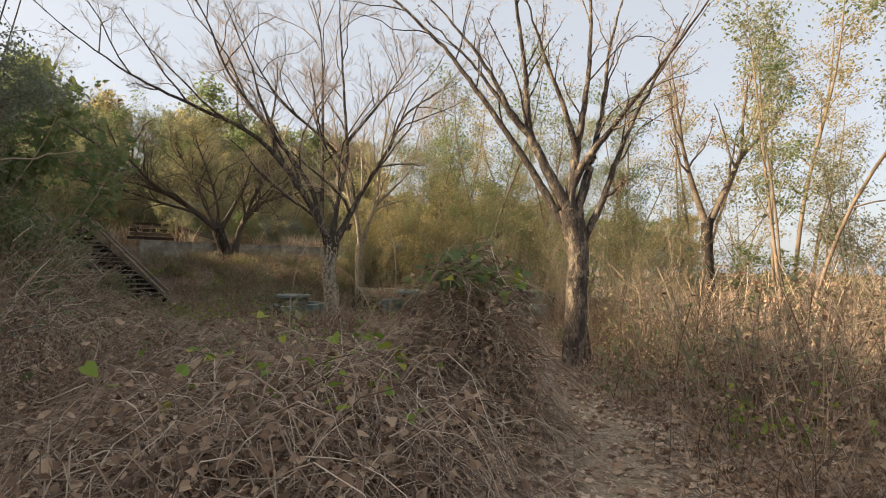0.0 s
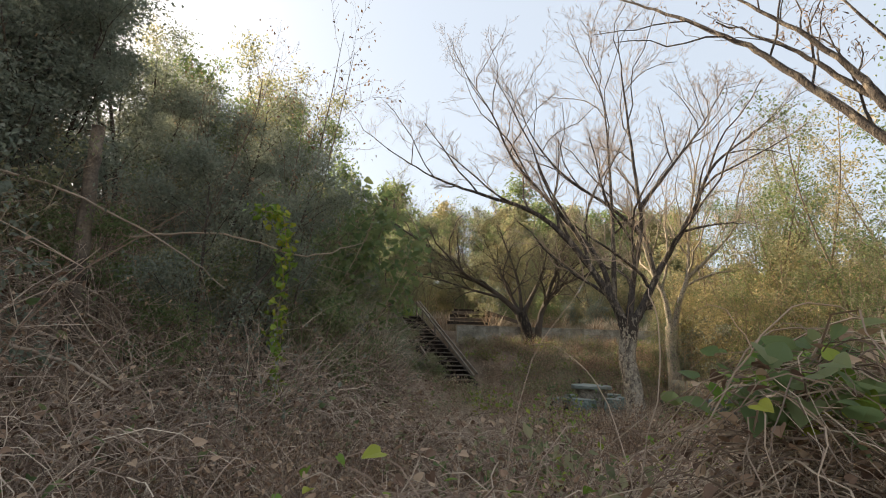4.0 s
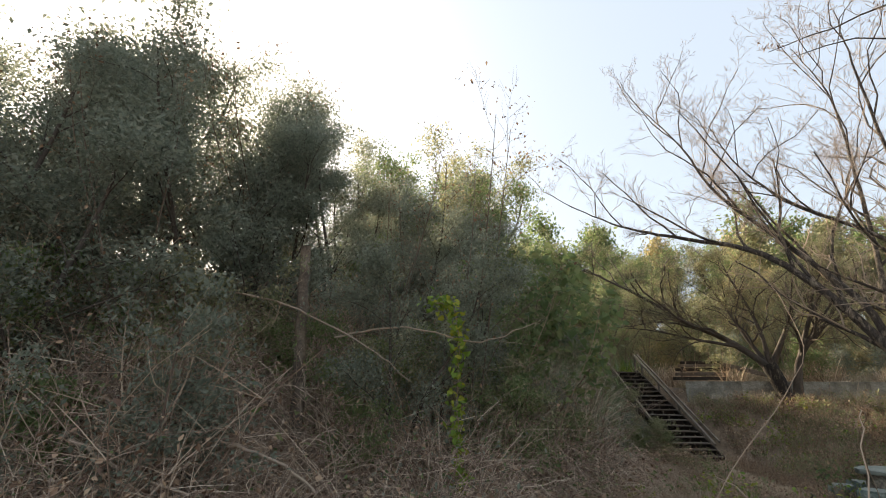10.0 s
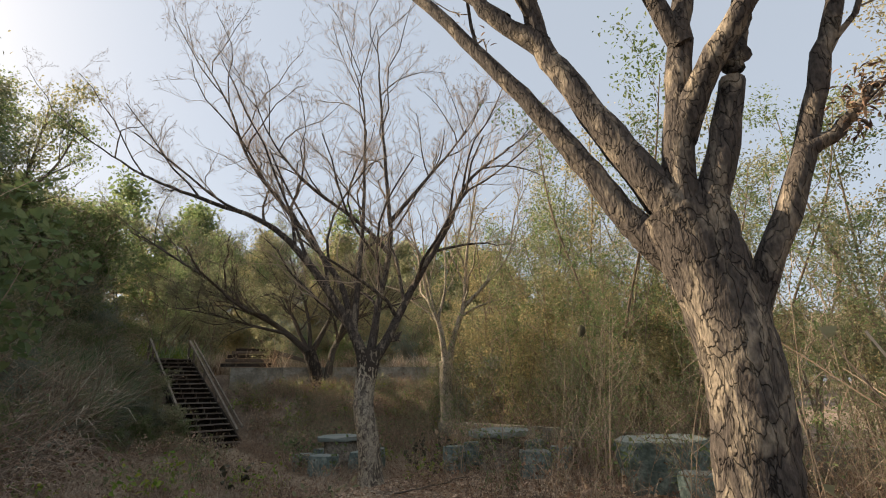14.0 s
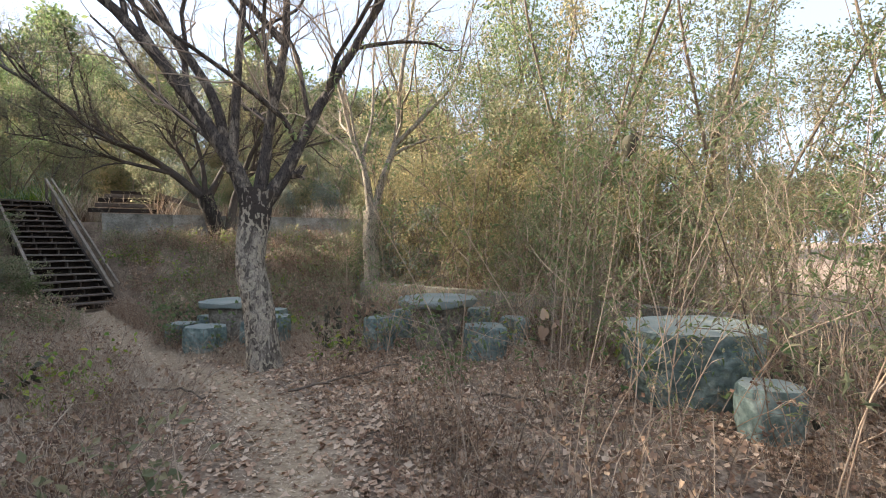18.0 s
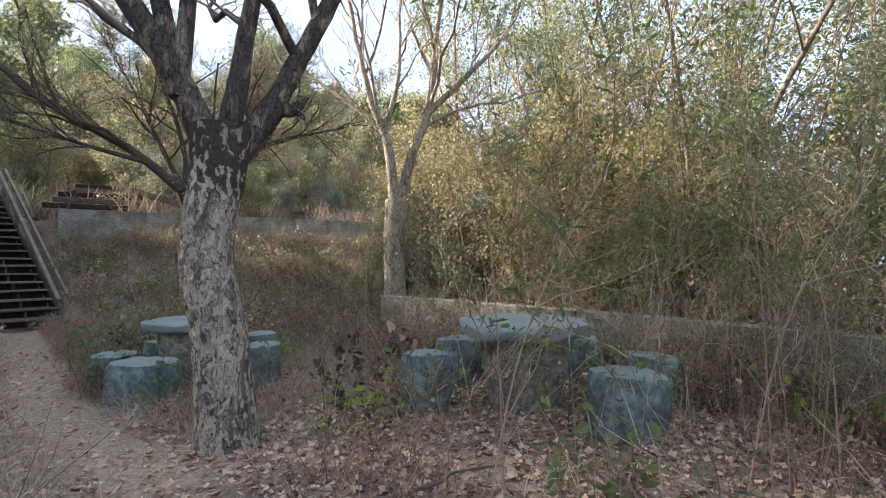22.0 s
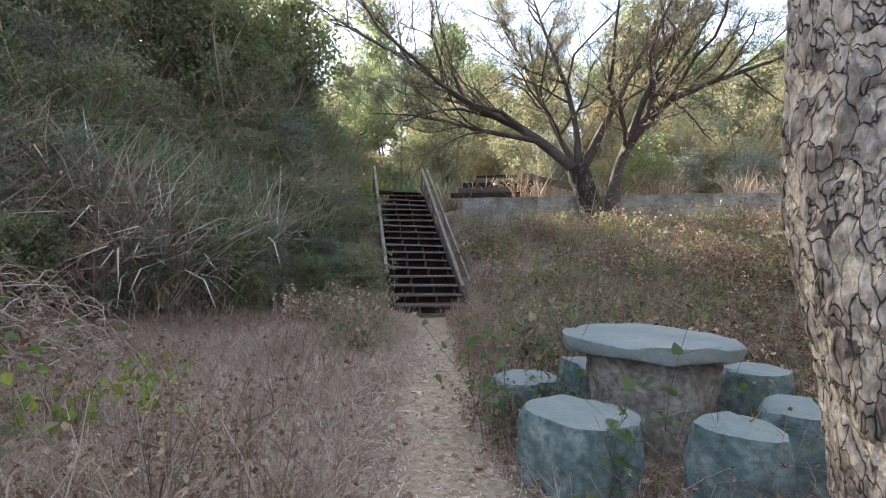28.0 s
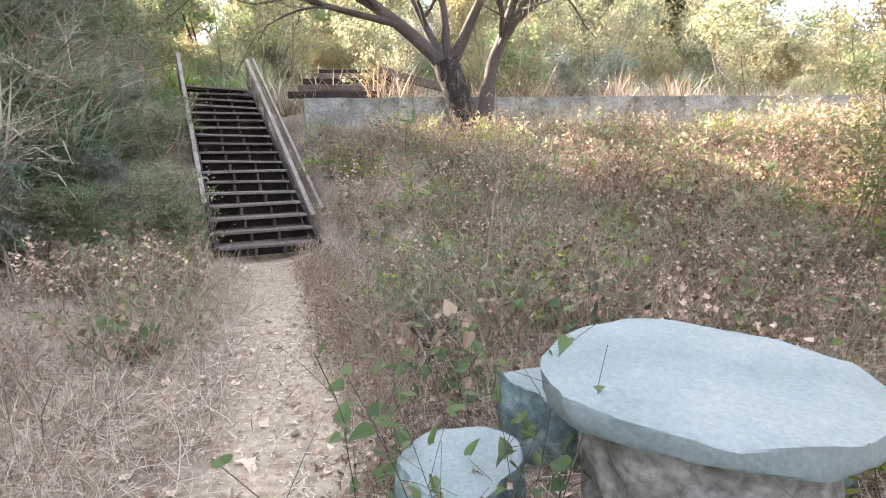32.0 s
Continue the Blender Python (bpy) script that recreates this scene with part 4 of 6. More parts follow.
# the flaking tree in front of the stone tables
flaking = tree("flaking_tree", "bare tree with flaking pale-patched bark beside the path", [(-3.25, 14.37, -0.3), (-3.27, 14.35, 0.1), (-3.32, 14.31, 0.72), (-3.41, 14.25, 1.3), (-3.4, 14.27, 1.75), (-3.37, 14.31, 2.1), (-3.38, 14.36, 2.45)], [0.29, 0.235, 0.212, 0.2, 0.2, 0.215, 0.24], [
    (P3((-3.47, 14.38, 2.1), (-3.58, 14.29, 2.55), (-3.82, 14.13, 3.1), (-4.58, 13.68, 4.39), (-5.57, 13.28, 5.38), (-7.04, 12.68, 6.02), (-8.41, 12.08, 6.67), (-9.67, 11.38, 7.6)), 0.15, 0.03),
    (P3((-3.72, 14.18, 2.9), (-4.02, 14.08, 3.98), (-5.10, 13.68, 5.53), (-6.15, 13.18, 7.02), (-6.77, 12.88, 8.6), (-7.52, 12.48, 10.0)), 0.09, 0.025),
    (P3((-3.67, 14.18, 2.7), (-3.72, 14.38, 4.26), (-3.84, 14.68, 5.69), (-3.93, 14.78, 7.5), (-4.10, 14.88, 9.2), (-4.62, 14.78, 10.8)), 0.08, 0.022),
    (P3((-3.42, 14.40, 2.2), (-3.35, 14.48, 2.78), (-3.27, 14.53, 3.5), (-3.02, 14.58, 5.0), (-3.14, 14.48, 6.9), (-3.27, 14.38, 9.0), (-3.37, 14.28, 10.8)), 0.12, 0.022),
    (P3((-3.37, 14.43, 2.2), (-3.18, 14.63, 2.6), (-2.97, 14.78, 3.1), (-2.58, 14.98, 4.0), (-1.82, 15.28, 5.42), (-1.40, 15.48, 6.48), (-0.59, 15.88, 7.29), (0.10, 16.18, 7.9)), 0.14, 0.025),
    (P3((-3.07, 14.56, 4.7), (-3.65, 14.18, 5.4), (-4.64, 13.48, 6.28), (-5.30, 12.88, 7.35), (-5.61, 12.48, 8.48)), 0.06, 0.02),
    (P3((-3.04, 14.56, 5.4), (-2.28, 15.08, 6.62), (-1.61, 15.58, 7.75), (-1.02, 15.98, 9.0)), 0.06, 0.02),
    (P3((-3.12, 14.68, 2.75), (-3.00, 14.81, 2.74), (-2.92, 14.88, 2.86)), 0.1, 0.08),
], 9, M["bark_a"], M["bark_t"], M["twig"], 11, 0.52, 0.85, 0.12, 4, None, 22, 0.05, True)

# the pale tree behind the low wall
tree("pale_tree", "slender pale-barked bare tree behind the stone tables", [(-3.6, 19.28, 0.1), (-3.65, 19.28, 0.9), (-3.68, 19.27, 1.7), (-3.65, 19.28, 2.45)], [0.26, 0.2, 0.19, 0.2], [
    (P3((-3.66, 19.28, 2.2), (-3.82, 19.22, 3.48), (-4.15, 19.1, 4.4), (-4.5, 18.97, 6.0), (-4.86, 18.81, 8.0)), 0.12, 0.03),
    (P3((-3.62, 19.28, 2.2), (-3.4, 19.37, 3.26), (-3.1, 19.48, 4.25), (-2.95, 19.55, 6.0), (-2.6, 19.7, 8.2), (-2.1, 19.9, 10.2)), 0.12, 0.025),
    (P3((-3.12, 19.48, 4.1), (-2.44, 19.7, 4.82), (-1.7, 20.0, 5.8), (-1.44, 20.14, 7.2), (-0.75, 20.4, 8.8)), 0.07, 0.02),
    (P3((-3.9, 19.2, 3.7), (-3.7, 19.4, 4.8), (-3.75, 19.6, 6.4), (-3.6, 19.7, 8.0)), 0.06, 0.02),
], 13, M["bark_w"], M["bark_w"], M["twig"], 9, 0.5, 0.7, 0.22, 4, None)

# the many-stemmed tree below the retaining wall
tree("many_stemmed_tree", "low wide-spreading dark tree below the retaining wall", [(-11.12, 23.06, 1.3), (-11.27, 22.96, 2), (-11.42, 22.86, 2.6), (-11.62, 22.71, 3.3)], [0.34, 0.29, 0.28, 0.28], [(line, a * 1.1, b) for line, a, b in [
    (P3((-11.52, 22.76, 2.9), (-11.87, 22.46, 3.5), (-12.77, 21.76, 4.4), (-13.87, 20.76, 5.2), (-15.07, 19.76, 6.4), (-16.47, 18.66, 7.5), (-17.47, 17.86, 8.4)), 0.17, 0.03),
    (P3((-11.57, 22.76, 3.1), (-12.07, 22.46, 4.2), (-12.77, 22.06, 5.9), (-13.37, 21.46, 7.5)), 0.11, 0.03),
    (P3((-11.57, 22.76, 3.1), (-10.97, 23.16, 4.6), (-10.42, 23.66, 6.1), (-10.07, 23.96, 7.5)), 0.13, 0.03),
    (P3((-11.57, 22.76, 3.1), (-11.67, 22.56, 4.8), (-12.17, 22.06, 6.8), (-12.47, 21.76, 8)), 0.1, 0.025),
    (P3((-10.97, 23.21, 1.9), (-10.87, 23.26, 2.8), (-10.67, 23.36, 3.6), (-10.07, 23.76, 4.6), (-9.27, 24.36, 5.1), (-8.37, 25.16, 5.5), (-7.37, 25.86, 5.9)), 0.18, 0.03),
    (P3((-10.72, 23.36, 3.5), (-10.27, 23.56, 4.9), (-9.62, 23.96, 6.4), (-9.17, 24.26, 7.4)), 0.11, 0.03),
    (P3((-12.27, 22.16, 4), (-13.27, 21.06, 4.3), (-14.67, 19.66, 4.8), (-15.87, 18.86, 5)), 0.08, 0.02),
]], 17, M["bark_b"], M["limb_dark"], M["limb"], 13, 0.55, 0.85, 0.06, 4, (M["leaf_olive"], 40000, 0.085, FEATHER))


# a smaller bare tree further off
tree("forked_tree", "small bare forked tree with warm-lit branches", [(7.0, 12.6, -0.1), (6.95, 12.6, 1.0), (6.9, 12.6, 2.3), (6.92, 12.6, 2.9)], [0.19, 0.15, 0.13, 0.14], [
    (P3((6.9, 12.6, 2.7), (6.6, 12.6, 3.6), (6.3, 12.5, 4.6), (6.1, 12.4, 5.8), (5.9, 12.4, 7.2)), 0.1, 0.02),
    (P3((6.92, 12.6, 2.7), (7.3, 12.6, 3.5), (7.8, 12.7, 4.6), (7.9, 12.7, 5.8), (8.3, 12.8, 7.4)), 0.1, 0.02),
    (P3((7.8, 12.7, 4.5), (8.6, 12.8, 5.4), (9.2, 12.9, 6.4)), 0.06, 0.02),
], 23, M["bark_b"], M["limb"], M["twig"], 6, 0.36, 0.8, 0.2, 3, (M["leaf_rust"], 1200, 0.1, FEATHER))


def leafy_tree(name, label, seed, height, spread, leaf_mat, leaves, size, template, bark_mat, stems=1, low=0.25, group="", clump=0.35, girth=0.018, tufts=0):
    """A leafy tree or tall shrub standing at its own origin; returns it."""
    rng = np.random.default_rng(seed)
    root = new(name)
    tagged(root, label, "tree" if height > 3 else "bush", group)
    tubes_out, ends = [], []
    for s in range(stems):
        lean = rng.normal(size=2) * 0.12 * height * (1 + 0.6 * (stems > 1))
        foot = rng.normal(size=2) * 0.05 * stems
        line = spline([(foot[0], foot[1], -0.15), (foot[0] + lean[0] * 0.3, foot[1] + lean[1] * 0.3, height * 0.35), (lean[0] * 0.8, lean[1] * 0.8, height * 0.7), (lean[0], lean[1], height * 0.95)], 5)
        r = girth * height / math.sqrt(stems)
        tubes_out.append(tube(line, np.linspace(r, r * 0.2, len(line)), 6))
        q, qa, qb = shoots(rng, line[None], np.array([r]), np.array([r * 0.25]), 9, spread / height * 0.62, 0.95, 0.12, 5, 0.16, low, 0.003)
        tubes_out.append(tubes(q, taper(qa, qb, 6), 4))
        q, qa, qb = shoots(rng, q, qa, qb, 7, spread / height * 0.6, 0.95, 0.12, 4, 0.16, 0.2, 0.0025)
        tubes_out.append(tubes(q, taper(qa, qb, 5), 3))
        ends.append(q[:, 1:].reshape(-1, 3))
        ends.append(line[-4:])
    v, f = merge(tubes_out)
    trunk = build("trunk", v, f, bark_mat, root, smooth=True)
    ends = np.vstack(ends)
    if tufts:
        ends = ends[rng.permutation(len(ends))[:tufts]]
    at = ends[rng.integers(0, len(ends), leaves)] + rng.normal(size=(leaves, 3)) * clump * np.array([1, 1, 0.6])
    at[:, 2] = np.maximum(at[:, 2], 0.05 * height)
    v, f = scatter(template, at, rotations(rng, leaves, 1.1), rng.uniform(0.55, 1.3, leaves) * size)
    PARTS_OF[root.name] = (trunk, build("crown", v, f, leaf_mat, root))
    return root


STANDING = set()
PARTS_OF = {}


def twin(thing, m):
    """A copy of a thing and of its listed parts, sharing their meshes."""
    root = thing.copy()
    scene.collection.objects.link(root)
    for p in PARTS_OF.get(thing.name, ()):
        q = p.copy()
        scene.collection.objects.link(q)
        q.parent = root
    root.matrix_basis = m
    return root


def place(kinds, spots, rng, lo, hi, sink=0.05):
    """Copies of the kinds at the spots, turned and sized at random; the kinds themselves take the first spots."""
    for i, (x, y) in enumerate(spots):
        k = kinds[i % len(kinds)]
        s = rng.uniform(lo, hi)
        m = pose(x, y, float(gz(x, y)) - sink, 0, 0, rng.uniform(0, 360))
        if k.name not in STANDING:
            STANDING.add(k.name)
            k.matrix_basis = m
            k.scale = (s, s, s * rng.uniform(0.9, 1.1))
        else:
            c = twin(k, m)
            c.scale = (s, s, s * rng.uniform(0.9, 1.1))


def spots_in(rng, n, x0, x1, y0, y1, ok):
    got = []
    tries = 0
    while len(got) < n and tries < 60 * n:
        tries += 1
        x, y = rng.uniform(x0, x1), rng.uniform(y0, y1)
        if ok(x, y):
            got.append((x, y))
    return got


def bank_e(x, y):
    return (np.interp(y, BANK_Y, BANK_X) - x) * 0.8


def stair_clear(x, y, side=1.3):
    p = np.array([x, y]) - STAIR_FOOT
    u, w = p @ STAIR_DIR, p @ STAIR_SIDE
    return not (-2.5 < u < 9 and abs(w) < side)


rp = random.Random(21)
# dark evergreen thicket on the bank
dark = [leafy_tree("thicket_tree", "dense dark-leaved tree in the shaded thicket", 100 + i, 6.0 + 0.7 * i, 4.6, M["leaf_dark"], 15000, 0.115, SPRIG, M["limb_dark"], 2, 0.08, "thicket trees on the bank", 0.33, tufts=230) for i in range(4)]
place(dark, spots_in(rp, 22, -22, -5, -8, 4.5, lambda x, y: 2.6 < bank_e(x, y) < 10), rp, 0.6, 0.88, 0.1)
place(dark, spots_in(rp, 14, -18, -6, 4.5, 9.5, lambda x, y: 1.6 < bank_e(x, y) < 7), rp, 0.42, 0.6, 0.1)
place(dark, [(-8.6, 2.7), (-10.2, 3.4), (-9.4, 1.8), (-11.0, 2.2)], rp, 0.6, 0.72, 0.1)
# trees added on the bank to keep the low sun off the clearing
bank_kind = [leafy_tree("bank_tree", "broad green-leaved tree added high on the bank to block the sun", 130 + i, 6.4 + 0.6 * i, 4.6, M[("leaf_green", "leaf_olive")[i]], 7000, 0.12, SPRIG, M["limb"], 2, 0.1, "trees on the bank", 0.27, tufts=90) for i in range(2)]
place(bank_kind, [(-14.5, 8.2), (-15.6, 9.6), (-16.2, 8.4), (-17.0, 10.4), (-15.0, 10.8), (-18.5, 9.0)], rp, 0.85, 1.0, 0.1)
place(bank_kind, [(-19.5, 13.3), (-20.2, 14.6), (-19.8, 12.2), (-18.6, 14.0), (-21.0, 13.4)], rp, 1.02, 1.18, 0.1)


def curb_back(x, y):
    """Distance behind the low walls."""
    yy = np.interp(x, [-8, -3.6, -0.4, 4.4, 12], [20.6, 18.75, 17.6, 15.0, 10.8])
    return y - yy


# feathery saplings behind the low walls
sap = [leafy_tree("sapling", "slender feathery sapling with yellowing leaves", 200 + i, 3.0 + 0.4 * i, 1.5, M[("leaf_olive", "leaf_gold", "leaf_gold", "leaf_green")[i % 4]], 2000, 0.075, SPRIG, M["limb_pale"], 4, 0.15, "saplings in the thicket", 0.13, 0.009) for i in range(6)]
place(sap, spots_in(rp, 120, -4.5, 12, 9, 26, lambda x, y: 0.5 < curb_back(x, y) < (5 if x < 3 else 2.5) and (x < 3 or rp.random() < 0.4) and math.hypot(x + 3.6, y - 19.3) > 0.8), rp, 0.6, 1.05)
# taller feathery trees behind them
feathery = [leafy_tree("feathery_tree", "tall feathery tree with yellowing leaves and thin stems", 230 + i, 6.6 + 0.8 * i, 3.4, M[("leaf_olive", "leaf_green", "leaf_gold", "leaf_olive")[i]], 5200, 0.085, SPRIG, M["limb_pale"], 3, 0.2, "trees behind the low wall", 0.22, 0.01) for i in range(4)]
place(feathery, spots_in(rp, 15, -3.2, 2.5, 17.5, 28, lambda x, y: 1.5 < curb_back(x, y) < 8 and math.hypot(x + 3.6, y - 19.3) > 1.5 and wall_d(x, y) < -1.5) + [(3.6, 18.5), (4.4, 21.5), (5.6, 19.6), (6.4, 23.0), (8.0, 25.0)], rp, 0.75, 1.1)
place(feathery, spots_in(rp, 17, -26, 0, 24, 42, lambda x, y: 4 < wall_d(x, y) < 16 and bank_e(x, y) < 4), rp, 0.5, 0.85)
place(feathery, [(-19.5, 24.5), (-22.0, 23.0), (-17.0, 27.0), (-24.0, 25.5), (-15.0, 29.5), (-20.0, 28.5)], rp, 0.7, 0.9)
# airy tall trees against the sky
airy = [leafy_tree("slender_tree", "tall airy tree with thin pale stems and drooping leaves", 250 + i, 8.0 + i, 3.0, M[("leaf_olive", "leaf_green", "leaf_gold")[i % 3]], 4600, 0.085, SPRIG, M["limb_pale"], 2, 0.3, "slender trees against the sky", 0.2, 0.008) for i in range(3)]
place(airy, [(4.6, 19.5), (6.5, 18.0), (8.5, 17.0), (3.0, 21.5), (5.6, 23.0), (9.5, 20.5), (7.2, 9.5), (8.2, 12.0), (10.5, 15.0), (12.0, 11.5), (6.8, 6.0), (13.0, 18.0)], rp, 0.75, 1.1)
# flat-crowned green trees above the stair's head
umbrella = [leafy_tree("umbrella_tree", "flat-crowned bright green tree above the staircase", 270 + i, 6.5, 8.0, M["leaf_green"], 9000, 0.13, SPRIG, M["limb_dark"], 2, 0.55, "green trees above the staircase", 0.26, tufts=120) for i in range(2)]
place(umbrella, [(-27.0, 28.0), (-30.0, 23.5), (-23.0, 32.0), (-33.0, 28.0)], rp, 0.85, 1.1)
# shrubs
green = [leafy_tree("shrub", "leafy undergrowth shrub on the bank", 300 + i, 1.3 + 0.2 * i, 1.5, M[("leaf_green", "leaf_olive", "leaf_dark")[i % 3]], 2600, 0.075, SPRIG, M["stem"], 4, 0.05, "undergrowth shrubs", 0.12, tufts=60) for i in range(6)]
place(green, spots_in(rp, 100, -18, -2, -6, 11, lambda x, y: 0.9 < bank_e(x, y) < 8) + spots_in(rp, 45, -22, -2, 11, 24, lambda x, y: stair_clear(x, y, 1.5) and 2.5 < bank_e(x, y) < 9) + spots_in(rp, 75, -30, 12, 10, 40, lambda x, y: stair_clear(x, y) and (0.9 < wall_d(x, y) < 12 or 0.3 < curb_back(x, y) < 3 and x > -4)), rp, 0.6, 1.25)
place(green, spots_in(rp, 30, -16, -9, 11, 19, lambda x, y: 0.6 < bank_e(x, y) < 2.6 and stair_clear(x, y, 1.4)), rp, 0.45, 0.8)
place(green, spots_in(rp, 80, -17, -8, 9, 19, lambda x, y: 0.1 < bank_e(x, y) < 3.2 and stair_clear(x, y, 1.3)), rp, 0.4, 0.85)
place(green[:2] + green[3:5], spots_in(rp, 50, -34, -12, 9, 26, lambda x, y: 4.5 < bank_e(x, y) < 14 and stair_clear(x, y, 2.5)), rp, 1.5, 2.6)
golden = [leafy_tree("golden_shrub", "sunlit yellowing shrub on the hillside", 350 + i, 2.6 + 0.5 * i, 3.2, M[("leaf_gold", "leaf_olive")[i % 2]], 3000, 0.17, SPRIG, M["stem"], 4, 0.05, "hillside shrubs", 0.24, tufts=70) for i in range(4)]
place(golden, spots_in(rp, 120, -45, 30, 22, 60, lambda x, y: 7 < wall_d(x, y) < 26 and bank_e(x, y) < 10), rp, 0.55, 1.1)
# woods on the hill behind
wood = [leafy_tree("hillside_tree", "round-crowned sunlit tree on the hillside", 400 + i, 7.0 + i, 5.5, M[("leaf_gold", "leaf_olive", "leaf_green", "leaf_gold")[i % 4]], 5000, 0.3, SPRIG, M["limb_pale"], 2, 0.12, "trees on the hillside", 0.42, tufts=80) for i in range(4)]
place(wood, spots_in(rp, 150, -90, 40, 25, 100, lambda x, y: 18 < wall_d(x, y) < 60 and bank_e(x, y) < 25), rp, 0.8, 1.3)
# thin saplings standing among the tables
thin = [leafy_tree("thin_sapling", "thin sapling with a few feathery green leaves", 450 + i, 2.2 + 0.5 * i, 1.3, M[("leaf_green", "leaf_olive")[i % 2]], 420, 0.06, FEATHER, M["stem"], 2, 0.2, "thin saplings among the tables", 0.07, 0.0026) for i in range(4)]
place(thin, [(1.3, 12.3), (2.7, 12.3), (3.2, 12.6), (3.4, 13.6), (1.2, 14.9), (2.9, 11.2), (3.6, 10.6), (1.0, 16.3), (-2.6, 16.4), (-2.2, 17.2), (-3.0, 16.9), (4.2, 12.2), (1.9, 15.2), (-1.3, 17.2), (0.4, 17.0), (-7.2, 17.6), (-6.6, 16.9), (-3.9, 17.4), (0.7, 14.2), (1.3, 13.9), (1.9, 11.4), (2.4, 10.9), (1.5, 11.9), (0.9, 13.2), (3.0, 11.8), (3.4, 12.9), (2.7, 14.4), (0.3, 16.6)], rp, 0.7, 1.15)
place(thin, spots_in(rp, 46, -1.5, 5.5, 10.2, 16.5, lambda x, y: trail_d(np.array(x), np.array(y)) > 1.0 and curb_back(x, y) < 0.2 and all(math.hypot(x - a, y - b) > r for a, b, r in ((-0.93, 15.6, 0.95), (2.22, 12.95, 0.75), (2.6, 12.2, 0.35)))), rp, 0.45, 1.0)
heart = leafy_tree("heart_leaf_tree", "thin tree with large heart-shaped leaves", 470, 5.6, 2.6, M["leaf_green"], 420, 0.2, HEART, M["stem"], 3, 0.35, "", 0.2, 0.008)
place([heart], [(-8.6, 7.9), (-9.3, 8.6), (-7.9, 8.6)], rp, 0.8, 1.0)
bare = leafy_tree("bare_thicket_tree", "slender leafless tree above the thicket", 480, 6.5, 3.6, M["leaf_rust"], 500, 0.07, LEAF, M["limb"], 3, 0.2, "", 0.15, 0.006)
place([bare], [(-8.8, 5.2), (-7.6, 6.6), (-9.8, 3.0), (-7.2, 1.2), (-10.5, 6.5)], rp, 0.75, 1.1)



# ---- undergrowth ----
rg = np.random.default_rng(77)


def stuff(name, v, f, material, label, category):
    ob = build(name, v, f, material)
    return tagged(ob, label, category, kind="stuff")


def area(n, x0, x1, y0, y1, keep):
    x, y = rg.uniform(x0, x1, n), rg.uniform(y0, y1, n)
    k = keep(x, y)
    return x[k], y[k]


CURB_X, CURB_Y = [-8, -3.6, -0.4, 4.4, 12], [20.6, 18.75, 17.6, 15.0, 10.8]


def open_floor(x, y):
    return (bank_e(x, y) < 0.8) & (y < np.interp(x, CURB_X, CURB_Y))


def no_stone(x, y):
    ok = np.ones(np.shape(x), bool)
    for cx, cy, cr in ((-5.2, 16.0, 1.0), (-0.88, 15.6, 1.1), (2.22, 12.95, 0.75), (2.6, 12.2, 0.35), (-4.4, 16.3, 0.7), (-3.3, 14.3, 0.4), (2.72, 7.74, 0.4), (-1.9, 16.0, 0.7)):
        ok &= np.hypot(x - cx, y - cy) > cr
    return ok


# dead leaves
x, y = area(120000, -9, 6, -1, 19, lambda x, y: open_floor(x, y) & (rg.random(len(x)) < np.clip(0.25 + trail_d(x, y) * 1.2, 0, 1)) & (rg.random(len(x)) < 0.25 + 0.75 * sstep(-5, -1.5, x + 0.35 * (y - 14))))
v, f = scatter(CURL, on_ground(x, y, 0.008), rotations(rg, len(x), 0.5), rg.uniform(0.035, 0.105, len(x)))
stuff("leaf_litter", v, f, M["litter"], "curled brown dead leaves covering the ground", "leaves")

# flattened straw
B1, B2, B3 = blade(0.9, 3, 0.0075), blade(1.6, 3, 0.007), blade(0.35, 1, 0.011)
pieces = []
for b, n, lo, hi, tilt in ((B1, 40000, 0.12, 0.36, 1.5), (B2, 30000, 0.14, 0.36, 1.35), (B3, 60000, 0.05, 0.2, 1.55)):
    x, y = area(n * 4, -12, 6, -1, 19, lambda x, y: open_floor(x, y) & (rg.random(len(x)) < np.clip(0.1 + (trail_d(x, y) - 0.25) * 1.6, 0, 1)) & (rg.random(len(x)) < np.maximum(0.12 + 0.88 * (1 - sstep(-4.5, -2.5, x)), 1 - sstep(7, 10, y))))
    x, y = x[:n], y[:n]
    pieces.append(scatter(b, on_ground(x, y, 0.01), rotations(rg, len(x), tilt), rg.uniform(lo, hi, len(x))))
x, y = area(150000, -12, -3.2, 10.5, 18.6, lambda x, y: open_floor(x, y) & no_stone(x, y) & (rg.random(len(x)) < np.clip((trail_d(x, y) - 0.3) * 2.0, 0.03, 1)) & (y < 17.6 + 0.25 * x + 3.5))
x, y = x[:60000], y[:60000]
pieces.append(scatter(B1, on_ground(x, y, 0.012), rotations(rg, len(x), 1.52), rg.uniform(0.08, 0.3, len(x))))
v, f = merge(pieces)
stuff("dry_grass", v, f, M["straw"], "flattened dry straw-coloured grass", "grass")

